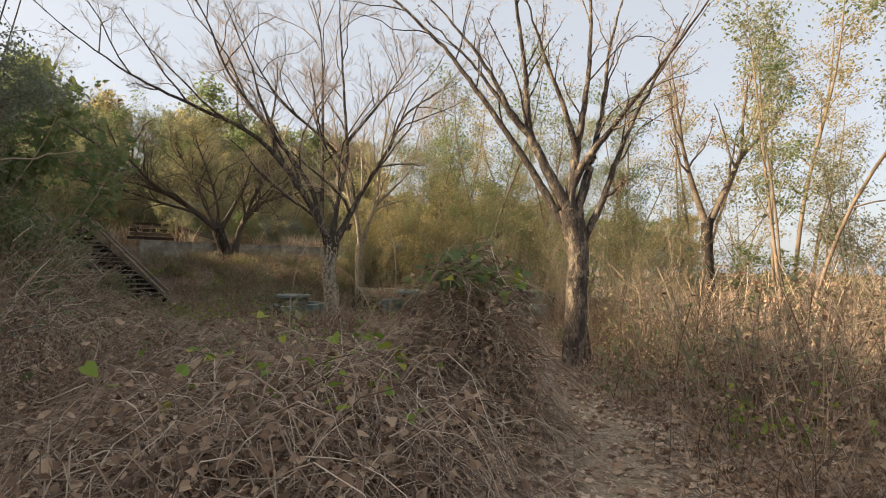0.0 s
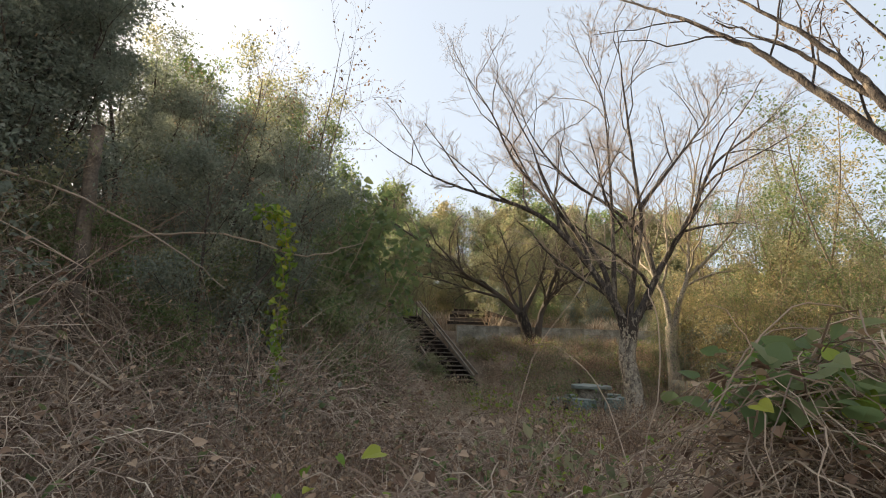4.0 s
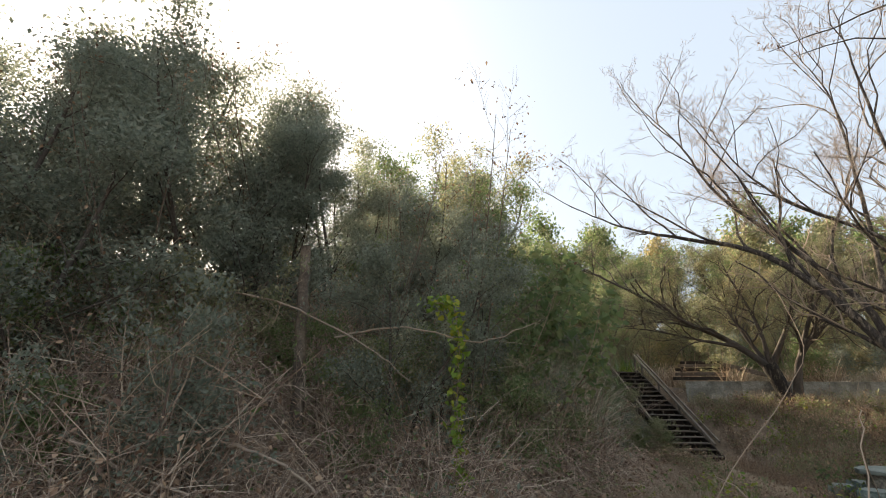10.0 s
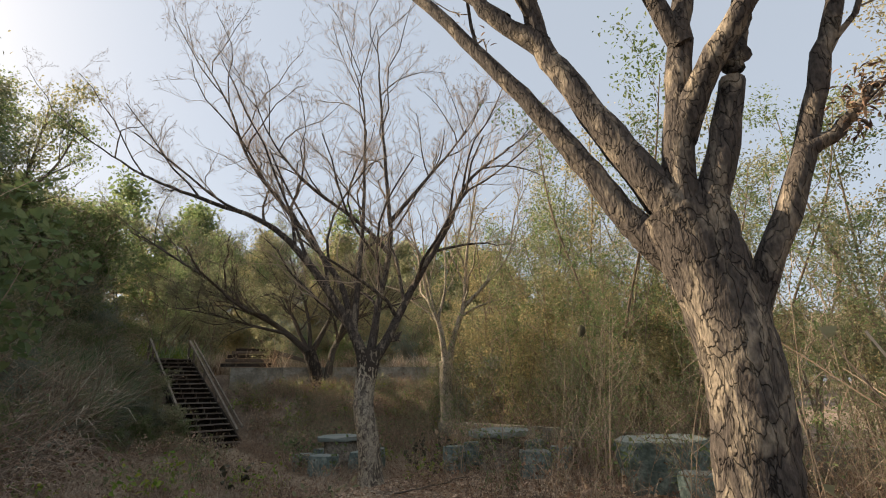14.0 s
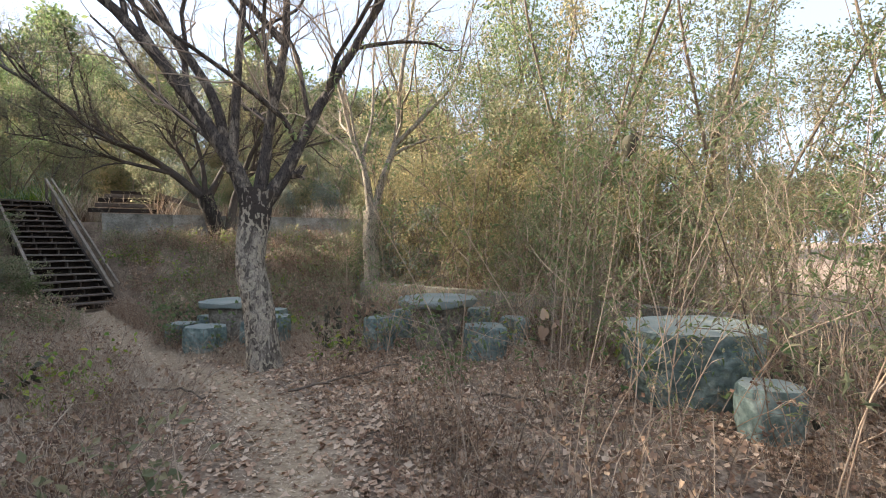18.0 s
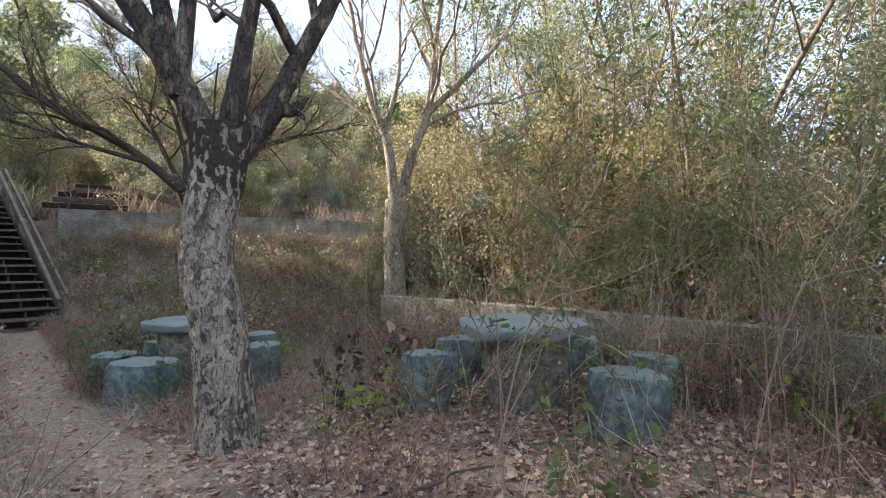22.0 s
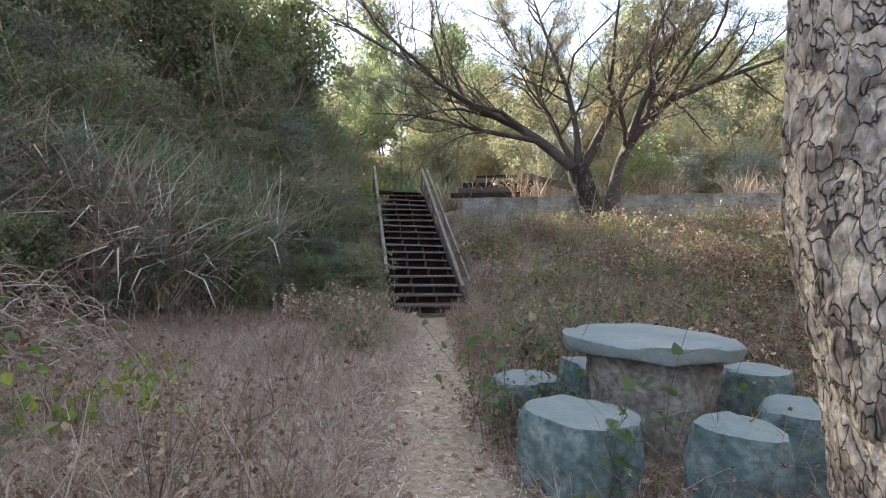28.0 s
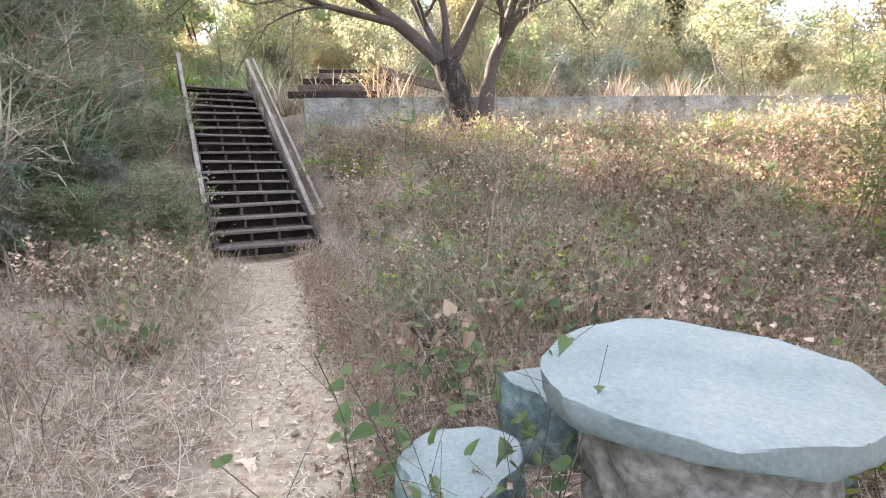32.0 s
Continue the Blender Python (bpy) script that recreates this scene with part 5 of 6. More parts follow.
# longer pale stalks lying in swaths over the field
sx, sy = area(900, -11.5, -3.6, 11, 18.4, lambda x, y: open_floor(x, y) & no_stone(x, y) & (trail_d(x, y) > 0.55))
pieces = []
for px, py in zip(sx[:330], sy[:330]):
    n = 26
    turn = rg.uniform(0, 2 * np.pi)
    at = on_ground(px + rg.normal(size=n) * 0.16, py + rg.normal(size=n) * 0.16, 0.03)
    pieces.append(scatter(B2, at, rotations(rg, n, 0.35, turn + rg.normal(size=n) * 0.45) @ np.array([[1, 0, 0], [0, 0.2, 0.98], [0, -0.98, 0.2]]), rg.uniform(0.2, 0.55, n)))
v, f = merge(pieces)
stuff("fallen_straw", v, f, M["blade_dry"], "pale dry grass stalks lying over the field", "grass")


x, y = area(520000, -13, 4, 2, 19.5, lambda x, y: trail_d(x, y) < 0.3 + 0.3 * rg.random(len(x)))
CHIP = (np.array([(-0.12, 0, 0), (0.12, 0, 0.04), (0.1, 1, 0.06), (-0.08, 1, 0)], float), np.array([(0, 1, 2, 3)]))
v, f = scatter(CHIP, on_ground(x, y, 0.004), rotations(rg, len(x), 0.35), rg.uniform(0.01, 0.042, len(x)))
stuff("path_chaff", v, f, M["straw"], "pale chaff and leaf scraps on the footpath", "chaff")


def weeds(spots, lo, hi, leaf_share, seed):
    """Dry stalks with side shoots; returns stems and leaf places."""
    r = np.random.default_rng(seed)
    stems, leaves = [], []
    for (px, py) in spots:
        h = r.uniform(lo, hi)
        base = on_ground(np.array(px), np.array(py))
        for s in range(r.integers(1, 4)):
            lean = r.normal(size=2) * 0.22 * h
            u = np.linspace(0, 1, 5)[:, None]
            line = base + u * np.array([lean[0], lean[1], h]) + (u**2) * np.array([*(r.normal(size=2) * 0.15 * h), -0.1 * h]) + r.normal(size=(5, 3)) * 0.01
            stems.append(tube(line, np.linspace(0.0045, 0.002, 5), 3))
            for k in range(r.integers(2, 6)):
                i = r.integers(1, 4)
                d = np.array([*r.normal(size=2), abs(r.normal()) * 0.8]) * 0.13 * h
                stems.append(tube(np.stack([line[i], line[i] + d * 0.5, line[i] + d + [0, 0, 0.02]]), [0.0028, 0.002, 0.0015], 3))
                if r.random() < leaf_share:
                    leaves += [line[i] + d * q for q in r.uniform(0.4, 1.1, 3)]
    return stems, np.array(leaves)


def spots_np(n, x0, x1, y0, y1, keep):
    x, y = area(n * 8, x0, x1, y0, y1, keep)
    return list(zip(x[:n], y[:n]))


stems, leaves = weeds(spots_np(450, -10, 6, -1, 20, lambda x, y: open_floor(x, y) & (trail_d(x, y) > 1.0) & no_stone(x, y) & (wall_d(x, y) < -1)), 0.25, 0.8, 0.6, 5)
v, f = merge(stems)
stuff("dry_weeds", v, f, M["stem"], "brown dry weed stalks", "weeds")
v, f = scatter(CURL, leaves, rotations(rg, len(leaves), 1.2), rg.uniform(0.03, 0.07, len(leaves)))
stuff("withered_leaves", v, f, M["leaf_rust"], "withered brown leaves on the weed stalks", "leaves")

# slope below the retaining wall
stems, leaves = weeds(spots_np(500, -15, 6, 15, 28, lambda x, y: (wall_d(x, y) < -1.0) & (wall_d(x, y) > -9) & no_stone(x, y) & (bank_e(x, y) < 0.6) & (trail_d(x, y) > 0.8) & (np.abs((x - STAIR_FOOT[0]) * STAIR_SIDE[0] + (y - STAIR_FOOT[1]) * STAIR_SIDE[1]) > 1.1)), 0.35, 0.95, 0.9, 6)
v, f = merge(stems)
stuff("slope_weeds", v, f, M["stem"], "brown and green weeds on the slope", "weeds")
half = rg.random(len(leaves)) < 0.5
v, f = scatter(LEAF, leaves[half], rotations(rg, half.sum(), 1.0), rg.uniform(0.05, 0.12, half.sum()))
stuff("slope_leaves", v, f, M["leaf_green"], "small green leaves on the slope", "leaves")
v, f = scatter(CURL, leaves[~half], rotations(rg, (~half).sum(), 1.0), rg.uniform(0.05, 0.1, (~half).sum()))
stuff("slope_dead_leaves", v, f, M["leaf_rust"], "withered leaves on the slope", "leaves")


def brambles(n, centre, axes, height, seed, thick=(0.003, 0.0012), reach=(0.25, 1.1)):
    """A heap of arching dead canes."""
    r = np.random.default_rng(seed)
    az, q = r.uniform(0, 2 * np.pi, n), np.sqrt(r.random(n))
    px, py = centre[0] + axes[0] * q * np.cos(az), centre[1] + axes[1] * q * np.sin(az)
    z0 = gz(px, py) + r.uniform(0, 0.85, n) * height * np.sqrt(np.maximum(0.05, 1 - q * q))
    ln = r.uniform(reach[0], reach[1], n)[:, None]
    way = r.uniform(0, 2 * np.pi, n)[:, None]
    up = r.uniform(-0.2, 0.6, n)[:, None] * ln * 0.5
    u = np.linspace(0, 1, 7)[None]
    line = np.stack([px[:, None] + u * ln * np.cos(way) * 0.8, py[:, None] + u * ln * np.sin(way) * 0.8, z0[:, None] + 4 * u * (1 - u) * up - u * u * 0.3 * ln], -1)
    line = line + np.cumsum(r.normal(size=line.shape) * 0.034, axis=1) * ln[..., None]
    line[..., 2] = np.maximum(line[..., 2], gz(line[..., 0], line[..., 1]) + 0.01)
    v, f = tubes(line, np.linspace(thick[0], thick[1], 7)[None] * r.uniform(0.6, 1.5, n)[:, None], 3)
    return (v, f), line[:, 2:5].reshape(-1, 3)


def vine_leaves(name, tops, n, size, material, label, zmin=0.0):
    k = rg.integers(0, len(tops), n)
    at = tops[k] + rg.normal(size=(n, 3)) * 0.04
    v, f = scatter(HEART, at, rotations(rg, n, 0.9), rg.uniform(0.6, 1.3, n) * size)
    stuff(name, v, f, material, label, "leaves")


heap, tops = brambles(6000, (-0.15, 3.1), (1.4, 1.75), 0.95, 1)
stuff("bramble_heap", *heap, M["bramble"], "tangled heap of dead brown bramble canes", "brambles")
hi_tops = tops[tops[:, 2] > 0.8]
vine_leaves("bramble_vine", hi_tops, 70, 0.075, M["leaf_lime"], "lime-green heart-shaped vine leaves on the brambles")
vine_leaves("bramble_dead_leaves", tops, 6500, 0.05, M["leaf_rust"], "shrivelled brown leaves caught in the brambles")

heap, tops = brambles(3600, (0.98, 4.05), (0.6, 0.7), 1.86, 2, (0.0036, 0.0014), (0.3, 0.7))
stuff("straw_bramble_heap", *heap, M["stem"], "pale dry canes heaped beside the path", "brambles")
vine_leaves("heap_dead_leaves", tops[tops[:, 0] < 1.5], 2400, 0.05, M["leaf_rust"], "shrivelled brown leaves caught in the canes")
hi_tops = tops[(tops[:, 2] > 1.35) & (tops[:, 0] < 1.55)]
vine_leaves("heap_vine", hi_tops, 120, 0.1, M["leaf_green"], "green vine leaves over the heap of dry canes")
vine_leaves("heap_yellow_vine", hi_tops, 60, 0.095, M["leaf_lime"], "yellowing vine leaves on the heap")
heap, tops = brambles(1500, (0.1, 5.6), (1.0, 1.1), 0.9, 4, (0.0042, 0.0018), (0.4, 1.2))
stuff("bramble_heap", *heap, M["bramble"], "tangled heap of dead brown bramble canes", "brambles")
vine_leaves("bramble_dead_leaves", tops, 2400, 0.05, M["leaf_rust"], "shrivelled brown leaves caught in the brambles")

# tangle below the thicket on the bank
tangle, tops = [], []
for cx, cy, ax, ay, h, n in ((-4.3, 2.5, 1.6, 2.2, 1.0, 1500), (-5.6, 5.5, 1.7, 2.0, 1.3, 1500), (-7.6, 8.5, 1.8, 1.9, 1.4, 1300), (-3.2, 6.8, 1.6, 1.6, 0.6, 900), (-2.3, 0.6, 1.2, 1.6, 0.7, 700), (-9.2, 11.2, 1.5, 1.7, 1.2, 900), (-6.5, 2.2, 1.8, 2.5, 1.6, 1300)):
    o, t = brambles(n, (cx, cy), (ax, ay), h, int(cx * 10) % 97, (0.0048, 0.0016), (0.4, 1.7))
    tangle.append(o)
    tops.append(t)
v, f = merge(tangle)
stuff("thorn_tangle", v, f, M["bramble"], "grey-brown leafless thorn tangle on the shaded bank", "brambles")
tops = np.vstack(tops)
vine_leaves("bank_vine", tops, 700, 0.1, M["leaf_green"], "scattered green vine leaves on the bank")
vine_leaves("bank_dead_leaves", tops, 9000, 0.06, M["leaf_rust"], "withered leaves in the thorn tangle")

# tall arching grass on the far bank
gb = [blade(1.5, 5, 0.0085), blade(2.3, 6, 0.008), blade(1.9, 5, 0.0085)]
sx, sy = area(6000, -24, -8, 10, 24, lambda x, y: (bank_e(x, y) > 2.0) & (bank_e(x, y) < 10))
keep = np.array([stair_clear(a, b, 1.15) for a, b in zip(sx, sy)])
sx, sy = sx[keep][:850], sy[keep][:850]
pg, pd = [], []
for i, (px, py) in enumerate(zip(sx, sy)):
    n = 54
    at = on_ground(px + rg.normal(size=n) * 0.12, py + rg.normal(size=n) * 0.12, -0.02)
    (pg if i % 3 else pd).append(scatter(gb[i % 3], at, rotations(rg, n, 0.45), rg.uniform(0.8, 2.0, n)))
for name, pp, mm, lb in (("tall_grass", pg, "blade", "tall arching grey-green grass on the bank"), ("dry_tall_grass", pd, "blade_dry", "tall arching dry grass on the bank")):
    v, f = merge(pp)
    stuff(name, v, f, M[mm], lb, "grass")


# ---- clumps of dry undergrowth, sharing a few meshes ----
def clump(name, label, seed, stalks, height, radius, leaf_n, leaf_size, template, stem_mat, leaf_mat, thick=0.004, droop=0.25, shoots=3):
    r = np.random.default_rng(seed)
    lines, at = [], []
    for _ in range(stalks):
        a, q = r.uniform(0, 2 * np.pi), radius * math.sqrt(r.random())
        h = height * r.uniform(0.45, 1.1)
        lean = r.normal(size=2) * 0.22 * h
        u = np.linspace(0, 1, 6)[:, None]
        line = np.array([q * math.cos(a), q * math.sin(a), -0.03]) + u * np.array([lean[0], lean[1], h]) + u**2 * np.array([*(r.normal(size=2) * droop * h), -droop * 0.5 * h]) + np.cumsum(r.normal(size=(6, 3)) * 0.012 * h, axis=0)
        lines.append(tube(line, np.linspace(thick, thick * 0.45, 6) * r.uniform(0.7, 1.3), 3))
        at.append(line[1:])
        for _ in range(shoots):
            i = r.integers(1, 5)
            d = np.array([*r.normal(size=2), abs(r.normal()) * 0.7]) * 0.17 * h
            tw = np.stack([line[i], line[i] + d * 0.5 + [0, 0, 0.01], line[i] + d])
            lines.append(tube(tw, np.array([0.6, 0.45, 0.3]) * thick, 3))
            at.append(tw[1:])
    v, f = merge(lines)
    n_stalk = len(f)
    if leaf_n:
        at = np.vstack(at)
        p = at[r.integers(0, len(at), leaf_n)] + r.normal(size=(leaf_n, 3)) * 0.015
        v, f = merge([(v, f), scatter(template, p, rotations(r, leaf_n, 1.2), r.uniform(0.6, 1.3, leaf_n) * leaf_size)])
    ob = build(name, v, f, stem_mat)
    ob.data.materials.append(leaf_mat)
    ob.data.polygons.foreach_set("material_index", (np.arange(len(f)) >= n_stalk).astype(np.int32))
    return tagged(ob, label, "weeds", kind="stuff")


def tuft(name, label, seed, n, height, radius, material, bends=(0.6, 1.3, 2.0), width=0.008, tilt=0.5):
    r = np.random.default_rng(seed)
    pieces = []
    for bd in bends:
        k = n // len(bends)
        a, q = r.uniform(0, 2 * np.pi, k), radius * np.sqrt(r.random(k))
        pieces.append(scatter(blade(bd, 4, width), np.stack([q * np.cos(a), q * np.sin(a), np.full(k, -0.02)], -1), rotations(r, k, tilt), r.uniform(0.5, 1.15, k) * height))
    v, f = merge(pieces)
    ob = build(name, v, f, material)
    return tagged(ob, label, "grass", kind="stuff")


ru = random.Random(8)


def ok_floor(x, y, gap):
    return not (0.2 < x < 2.0 and -1.2 < y < 2.6) and bool(open_floor(np.array(x), np.array(y))) and float(trail_d(np.array(x), np.array(y))) > gap and bool(no_stone(np.array(x), np.array(y)))


brown = [clump("weed_clump", "clump of dry brown weed stalks with shrivelled leaves", 500 + i, 44, 0.5 + 0.1 * i, 0.45, 420, 0.042, CURL, M["stem"], M["leaf_rust"]) for i in range(4)]
place(brown, spots_in(ru, 230, -10, 7, -2, 19, lambda x, y: ok_floor(x, y, 0.9) and (y < 12 or rp.random() < (0.15 if x < -4 else 0.45))), ru, 0.5, 1.15, 0.0)
tall = [clump("tall_weed_clump", "clump of tall dry stalks with a few leaves", 520 + i, 22, 1.3 + 0.2 * i, 0.5, 110, 0.07, CURL, M["stem"], M[("leaf_rust", "leaf_olive")[i % 2]], 0.006, 0.15) for i in range(4)]
place(tall, spots_in(ru, 120, 2.5, 12, 0, 16, lambda x, y: x > 3.2 + 0.05 * y and (y > 4 or x > 4.2) and (y < 9 or x > 3.6) and math.hypot(x - 2.72, y - 7.74) > 0.5) + spots_in(ru, 30, -3, 3, 16.5, 19, lambda x, y: 0.2 < curb_back(x, y) < 2), ru, 0.6, 1.2, 0.0)
leafy = [clump("green_weed_clump", "low green-leaved weeds among dry stalks", 540 + i, 16, 0.5 + 0.1 * i, 0.4, 120, 0.085, LEAF, M["stem"], M[("leaf_green", "leaf_lime", "leaf_olive")[i % 3]]) for i in range(3)]
place(leafy, spots_in(ru, 60, -9, 6, 3, 19, lambda x, y: ok_floor(x, y, 0.9)) + spots_in(ru, 170, -14, -1, 16, 26, lambda x, y: -8 < wall_d(x, y) < -0.8 and bank_e(x, y) < 0.3 and stair_clear(x, y, 1.2) and curb_back(x, y) < 30 and bool(no_stone(np.array(x), np.array(y))) and float(trail_d(np.array(x), np.array(y))) > 1.0), ru, 0.7, 1.3, 0.0)
place(brown, spots_in(ru, 60, -4.5, 5, 14, 19, lambda x, y: -1.1 < curb_back(x, y) < -0.3 and bool(no_stone(np.array(x), np.array(y)))), ru, 0.6, 1.1, 0.0)
place(tall, spots_in(ru, 46, -3.5, 6, 13, 19, lambda x, y: -1.0 < curb_back(x, y) < -0.25 and bool(no_stone(np.array(x), np.array(y)))), ru, 0.45, 0.8, 0.0)
straw = [tuft("straw_tuft", "tuft of bent dry straw", 560 + i, 165, 0.25 + 0.05 * i, 0.32, M["straw"], (1.2, 2.0, 2.8), 0.0065, 1.3) for i in range(3)]
place(straw, spots_in(ru, 420, -11.5, 4, -1, 18.5, lambda x, y: ok_floor(x, y, 0.6) and (x < -3.5 or rp.random() < 0.15)), ru, 0.6, 1.1, 0.0)
brush = [clump("thicket_brush", "tall leafless twiggy brush with a few dark leaves", 620 + i, 26, 1.9 + 0.3 * i, 0.7, 220, 0.07, LEAF, M["bramble"], M[("leaf_dark", "leaf_rust", "leaf_green")[i % 3]], 0.007, 0.3, 7) for i in range(3)]
place(brush, spots_in(ru, 190, -17, -2, -5, 12.5, lambda x, y: 0.2 < bank_e(x, y) < 7) + spots_in(ru, 40, -20, -10, 12, 20, lambda x, y: 0.6 < bank_e(x, y) < 6 and stair_clear(x, y, 1.6)), ru, 0.6, 1.2, 0.05)
slope = [clump("slope_weed_clump", "brown and olive weeds on the slope", 580 + i, 34, 0.7, 0.5, 340, 0.05, CURL, M["stem"], M[("litter", "leaf_rust", "leaf_olive")[i % 3]]) for i in range(3)]
place(slope, spots_in(ru, 330, -15, 0, 15.5, 28, lambda x, y: -9 < wall_d(x, y) < -0.8 and bank_e(x, y) < 0.3 and stair_clear(x, y, 1.2) and bool(no_stone(np.array(x), np.array(y))) and float(trail_d(np.array(x), np.array(y))) > 1.0), ru, 0.7, 1.2, 0.0)
terrace = [tuft("terrace_grass", "tall pale dry grass on the terrace", 600 + i, 160, 1.0 + 0.2 * i, 0.5, M[("blade_dry", "straw")[i % 2]], (0.5, 1.2, 1.8), 0.01, 0.4) for i in range(2)]
place(terrace, spots_in(ru, 140, -22, 2, 20, 40, lambda x, y: 0.5 < wall_d(x, y) < 9 and stair_clear(x, y, 1.2)), ru, 0.6, 1.2, 0.0)
place(terrace, [tuple(WALL_A + WALL_DIR * (0.6 + 0.5 * k) - WALL_N * ru.uniform(0.15, 0.7)) for k in range(28)], ru, 0.3, 0.6, 0.0)
place(straw, [(3.3 + 0.27 * (k % 4), 0.9 + 0.3 * (k // 4)) for k in range(20)], ru, 0.8, 1.3, 0.0)
place(straw, spots_in(ru, 60, -13, 0, 15.5, 26, lambda x, y: -8.5 < wall_d(x, y) < -0.8 and bank_e(x, y) < 0.3 and stair_clear(x, y, 1.2) and bool(no_stone(np.array(x), np.array(y))) and float(trail_d(np.array(x), np.array(y))) > 0.8), ru, 0.8, 1.6, 0.0)
place(brown, [(0.3, 2.1), (0.9, 3.3), (2.9, 3.6), (3.1, 2.4), (3.1, 5.2), (-0.4, 2.0), (0.0, 1.5), (3.4, 1.6), (3.0, 6.6), (0.6, 6.4), (0.2, 7.4), (-0.6, 8.3)], ru, 0.8, 1.3, 0.0)
place(leafy, [(-1.6, 5.6), (-1.1, 6.2), (-0.7, 5.3), (-1.4, 6.8), (-0.5, 6.6), (-2.0, 6.3), (-1.9, 7.3)], ru, 1.2, 1.6, 0.0)
arching = [tuft("arching_grass", "big arching tussock of silver-green grass on the bank", 680 + i, 420, 2.0 + 0.3 * i, 0.45, M[("blade", "blade", "blade_dry")[i]], (1.0, 1.6, 2.2), 0.006, 0.4) for i in range(3)]
place(arching, [(-13.6, 12.0), (-14.4, 13.0), (-12.9, 12.6), (-14.8, 12.1), (-13.9, 13.9), (-12.3, 13.3), (-15.4, 13.4), (-14.9, 14.6), (-13.3, 11.2), (-15.8, 11.8), (-13.0, 14.4), (-14.2, 15.4), (-15.6, 15.8), (-14.6, 16.6), (-16.4, 14.6)], ru, 0.75, 1.1, 0.05)
place(brown, spots_in(ru, 14, -12, -5, 11, 16, lambda x, y: ok_floor(x, y, 1.3)), ru, 0.4, 0.75, 0.0)
edge = [np.array((-5.3, 15.05)) + (np.array((-10.6, 18.35)) - np.array((-5.3, 15.05))) * k / 26 for k in range(27)]
place(brown, [(p[0] + ru.uniform(-0.12, 0.12), p[1] + ru.uniform(-0.12, 0.12)) for p in edge], ru, 0.45, 0.75, 0.0)
vine = [clump("vine_stem", "thin dark stems with a few small green leaves", 640 + i, 4, 0.95, 0.18, 30, 0.065, HEART, M["limb_dark"], M["leaf_green"], 0.003, 0.14, 4) for i in range(3)]
place(vine, [(-5.6, 15.1), (-5.5, 15.35), (-5.55, 15.65), (-6.25, 15.5), (-6.2, 15.95), (-5.75, 15.25), (-4.6, 15.0), (-3.95, 15.5), (-5.9, 16.8), (-6.5, 16.3), (-1.1, 14.75), (-0.5, 14.9), (-1.6, 15.1), (1.5, 12.3), (2.5, 12.3)], ru, 0.75, 1.1, 0.0)


fine = [clump("stalk_clump", "loose clump of thin bare brown stalks", 700 + i, 9, 0.9 + 0.2 * i, 0.4, 26, 0.045, CURL, M["stem"], M["leaf_rust"], 0.0034, 0.2, 5) for i in range(3)]
place(fine, spots_in(ru, 45, -3, 5.5, 9.5, 17, lambda x, y: ok_floor(x, y, 0.85)), ru, 0.5, 1.1, 0.0)
place(fine, spots_in(ru, 40, -8, -1, 13.5, 19, lambda x, y: ok_floor(x, y, 0.85)), ru, 0.4, 0.8, 0.0)
bright = [tuft("green_grass", "fresh bright green grass at the head of the staircase", 720 + i, 260, 1.3 + 0.3 * i, 0.6, M[("leaf_lime", "blade")[i]], (0.6, 1.2, 1.8), 0.011, 0.4) for i in range(2)]
head = STAIR_FOOT + STAIR_DIR * (GOING * N_STEPS + 1.0)
place(bright, [(head[0] + STAIR_DIR[0] * u + STAIR_SIDE[0] * w, head[1] + STAIR_DIR[1] * u + STAIR_SIDE[1] * w) for u, w in ((0.3, -0.9), (0.6, 0.0), (0.5, 0.9), (1.4, -1.2), (1.6, 0.3), (1.3, 1.5), (2.6, -0.6), (2.8, 0.9), (0.2, 1.7), (2.2, 2.2), (3.6, 0.2), (3.4, -1.6))], ru, 0.7, 1.2, 0.0)
dark_vine = [clump("dark_leaf_vine", "thin stems with drooping dark dried leaves", 660 + i, 4, 0.75 + 0.1 * i, 0.2, 20, 0.075, HEART, M["stem"], M[("nest", "leaf_rust")[i % 2]], 0.0035, 0.15, 3) for i in range(3)]
place(dark_vine, [(-2.6, 15.6), (-2.2, 15.1), (-2.9, 15.2), (-2.0, 14.4), (-1.7, 14.8), (-2.4, 14.7), (-3.7, 11.2), (-3.3, 16.2), (-3.0, 15.8), (-2.3, 16.6), (1.2, 12.7), (2.9, 12.6), (3.3, 11.8), (-6.2, 16.3), (-5.9, 16.7), (-6.6, 16.6)], ru, 0.8, 1.2, 0.0)


# ---- single vines, dead trunk, fallen branches ----
def cane(name, label, pts, r0, r1, material, category, sides=5):
    line = spline(pts, 7)
    line = line + np.random.default_rng(len(pts) * 7 + int(abs(pts[0][0]) * 10)).normal(size=line.shape) * 0.01
    v, f = tube(line, np.linspace(r0, r1, len(line)), sides)
    return tagged(build(name, v, f, material, smooth=True), label, category), line


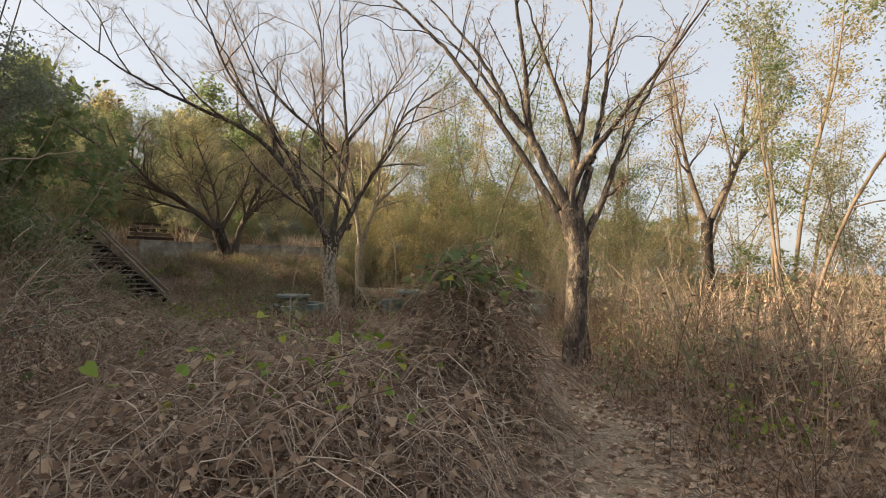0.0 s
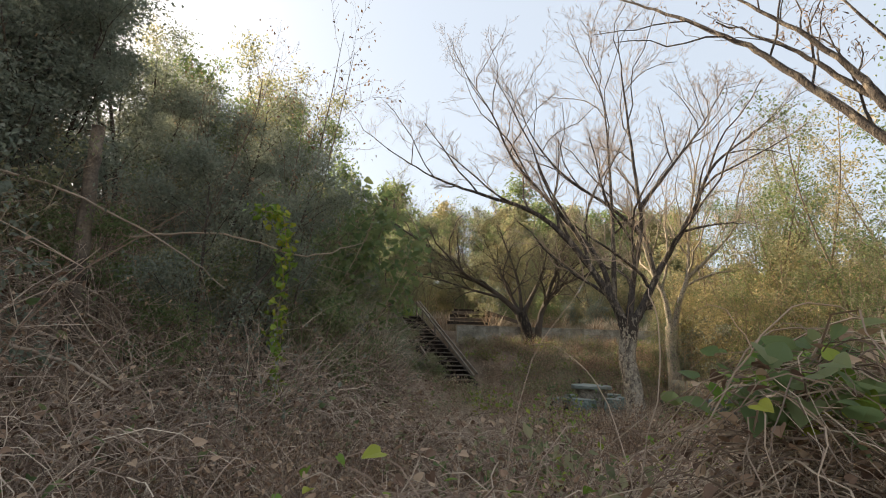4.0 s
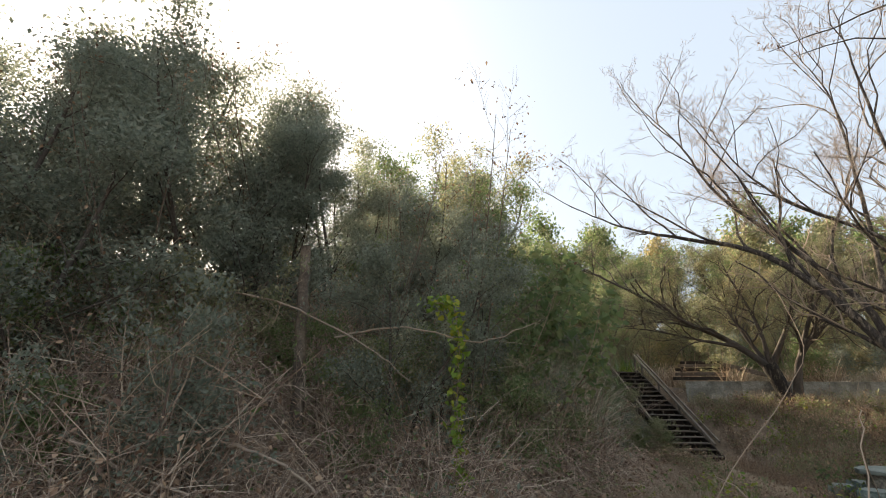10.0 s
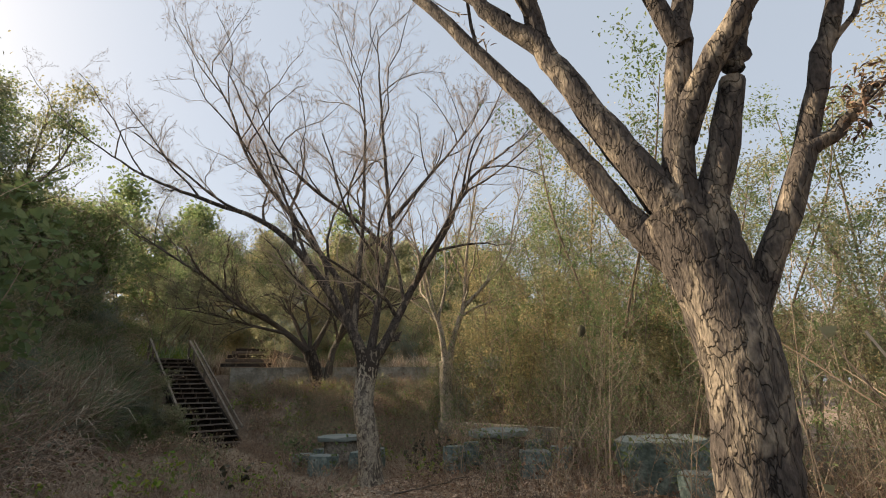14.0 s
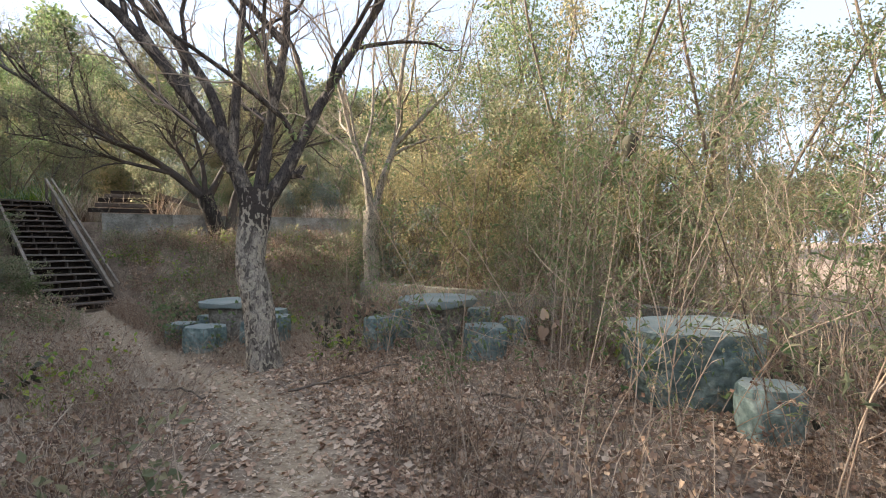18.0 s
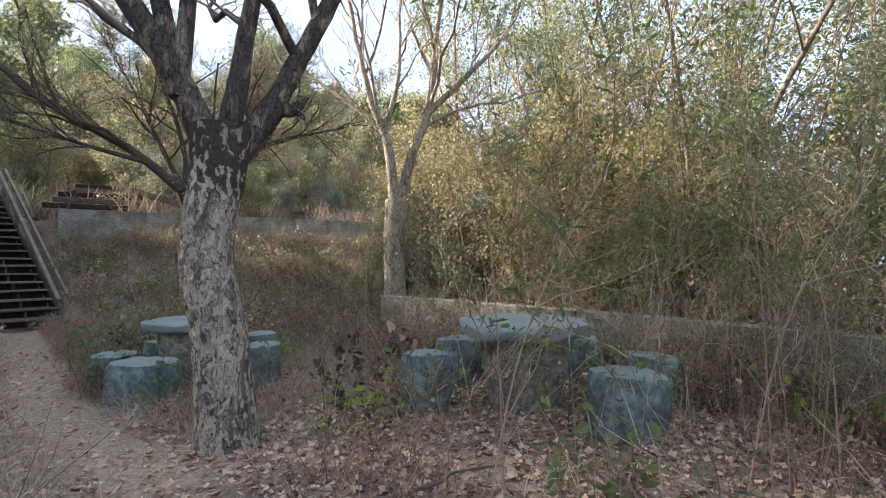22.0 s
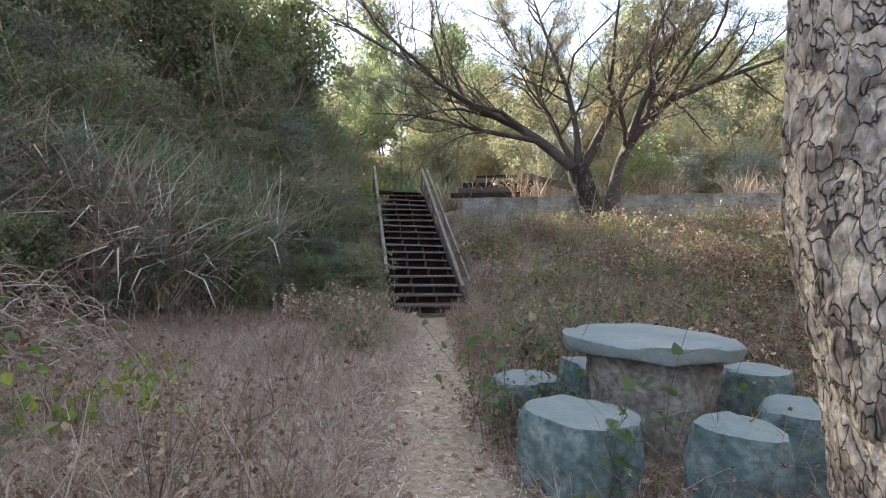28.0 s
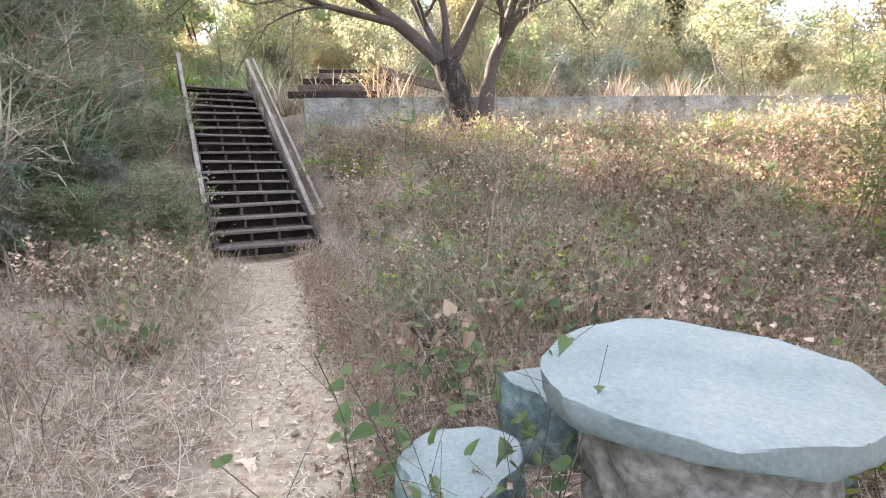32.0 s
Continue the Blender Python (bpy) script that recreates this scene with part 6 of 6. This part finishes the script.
cane("dead_tree", "grey broken-off dead trunk in the thicket", [(-7.2, 3.45, 0.4), (-7.18, 3.45, 2.0), (-7.22, 3.38, 3.4), (-7.22, 3.36, 4.6)], 0.12, 0.085, M["limb"], "trunk", 9)
cane("dead_branch", "leafless grey branch sloping through the thicket", [(-8.2, 1.6, 3.9), (-7.3, 2.9, 3.6), (-6.4, 4.2, 2.9), (-5.9, 4.9, 2.3)], 0.024, 0.009, M["twig"], "branch")
cane("dead_branch", "leafless grey branch sloping through the thicket", [(-6.9, 3.9, 3.0), (-6.2, 4.9, 3.15), (-5.4, 5.9, 2.9), (-4.9, 6.6, 3.2)], 0.02, 0.007, M["twig"], "branch")
cane("dead_branch", "pale fallen branch lying on the bank", [(-5.6, 2.2, 1.55), (-5.2, 2.9, 1.35), (-4.8, 3.4, 1.0)], 0.028, 0.016, M["twig"], "branch")
cane("dead_branch", "pale fallen branch lying on the bank", [(-5.4, 0.8, 1.6), (-4.9, 1.5, 1.3), (-4.6, 2.1, 1.1)], 0.024, 0.014, M["twig"], "branch")
for pts in ([(0.2, 3.4, 0.4), (0.3, 4.2, 1.5), (-0.1, 5.2, 2.1), (-0.6, 6.2, 1.5), (-0.8, 6.8, 0.5)], [(0.5, 3.6, 0.4), (-0.2, 4.6, 1.4), (-1.2, 5.4, 1.6), (-2.0, 6.0, 0.9)], [(-0.6, 4.0, 0.3), (-1.0, 5.2, 1.5), (-0.9, 6.2, 2.4), (-1.5, 7.0, 3.2)], [(0.9, 3.9, 0.5), (0.6, 4.8, 1.7), (0.1, 5.8, 1.9), (-0.2, 6.6, 1.0)], [(0.6, 3.5, 1.3), (0.9, 3.85, 1.78), (1.2, 4.3, 1.72), (1.45, 4.8, 1.55)], [(0.5, 3.9, 1.2), (0.8, 4.1, 1.72), (1.25, 4.35, 1.6), (1.6, 4.6, 1.2)]):
    cane("bare_vine", "pale leafless vine arching over the brambles", pts, 0.004, 0.0022, M["stem"], "vine")
for pts in ([(1.2, 12.6, 0.1), (1.7, 12.7, 0.6), (2.3, 12.9, 1.2), (2.9, 13.2, 1.8), (3.3, 13.5, 2.6)], [(3.6, 12.2, 0.1), (3.0, 12.3, 0.8), (2.2, 12.5, 1.0), (1.5, 12.8, 0.75)], [(3.9, 12.0, 0.1), (3.4, 12.1, 1.1), (2.6, 12.3, 1.35), (1.9, 12.5, 1.1)], [(2.6, 11.9, 0.05), (2.3, 11.7, 1.2), (1.9, 11.45, 2.2), (1.51, 11.3, 2.42)], [(3.0, 13.0, 0.1), (2.7, 13.1, 1.4), (2.6, 13.3, 2.6), (2.8, 13.6, 3.6)], [(3.4, 12.6, 0.1), (3.3, 12.7, 1.5), (3.5, 12.8, 2.9), (3.2, 12.9, 4.2)]):
    cane("bare_sapling", "thin bare grey-brown sapling by the stump table", pts, 0.0065, 0.003, M["limb"], "sapling")
for pts in ([(-1.9, 12.9, 0.03), (-1.4, 13.4, 0.09), (-0.9, 13.7, 0.22)], [(0.2, 13.4, 0.03), (0.7, 13.2, 0.06), (1.2, 12.9, 0.04)], [(-3.9, 12.2, 0.0), (-3.1, 12.5, 0.06), (-2.6, 12.4, 0.03)], [(-2.9, 11.0, 0.03), (-2.2, 10.9, 0.08), (-1.7, 10.6, 0.03)]):
    cane("fallen_branch", "dry fallen branch lying on dead leaves", pts, 0.016, 0.008, M["limb"], "branch")


def hanging_leaf():
    u = np.linspace(0, 1, 8)
    wd = 0.05 * np.sin(np.pi * u**0.75) ** 0.8
    v, f = [], []
    for k, (q, w) in enumerate(zip(u, wd)):
        z = 0.05 - 0.16 * q
        v += [(-w, 0.025 * math.cos(3 * q), z), (0, -0.02, z), (w, 0.03 * math.cos(2 * q), z)]
    for k in range(7):
        for s in (0, 1):
            f.append((3 * k + s, 3 * k + s + 1, 3 * k + s + 4, 3 * k + s + 3))
    ob = build("hanging_leaf", np.array(v), np.array(f), M["nest"], smooth=True)
    ob.matrix_world = pose(1.51, 11.3, 2.34, 8, 5, -15)
    sol = ob.modifiers.new("thickness", "SOLIDIFY")
    sol.thickness = 0.004
    tagged(ob, "large dark dried leaf hanging from a thin stem", "leaf")


hanging_leaf()

# the yellow-green vine hanging down the face of the thicket
_, line = cane("hanging_vine", "yellow-green leafy vine hanging down the thicket", [(-5.6, 5.1, 3.5), (-5.35, 5.4, 3.35), (-5.28, 5.45, 2.6), (-5.3, 5.45, 1.7), (-5.25, 5.5, 0.75)], 0.008, 0.005, M["stem"], "vine")
n = 330
at = line[rg.integers(0, len(line), n)] + rg.normal(size=(n, 3)) * np.array([0.07, 0.07, 0.08])
v, f = scatter(HEART, at, rotations(rg, n, 1.2), rg.uniform(0.05, 0.11, n))
vine_ob = bpy.data.objects["hanging_vine"]
build("foliage", v, f, M["leaf_lime"], vine_ob, "lime-yellow heart-shaped leaves")
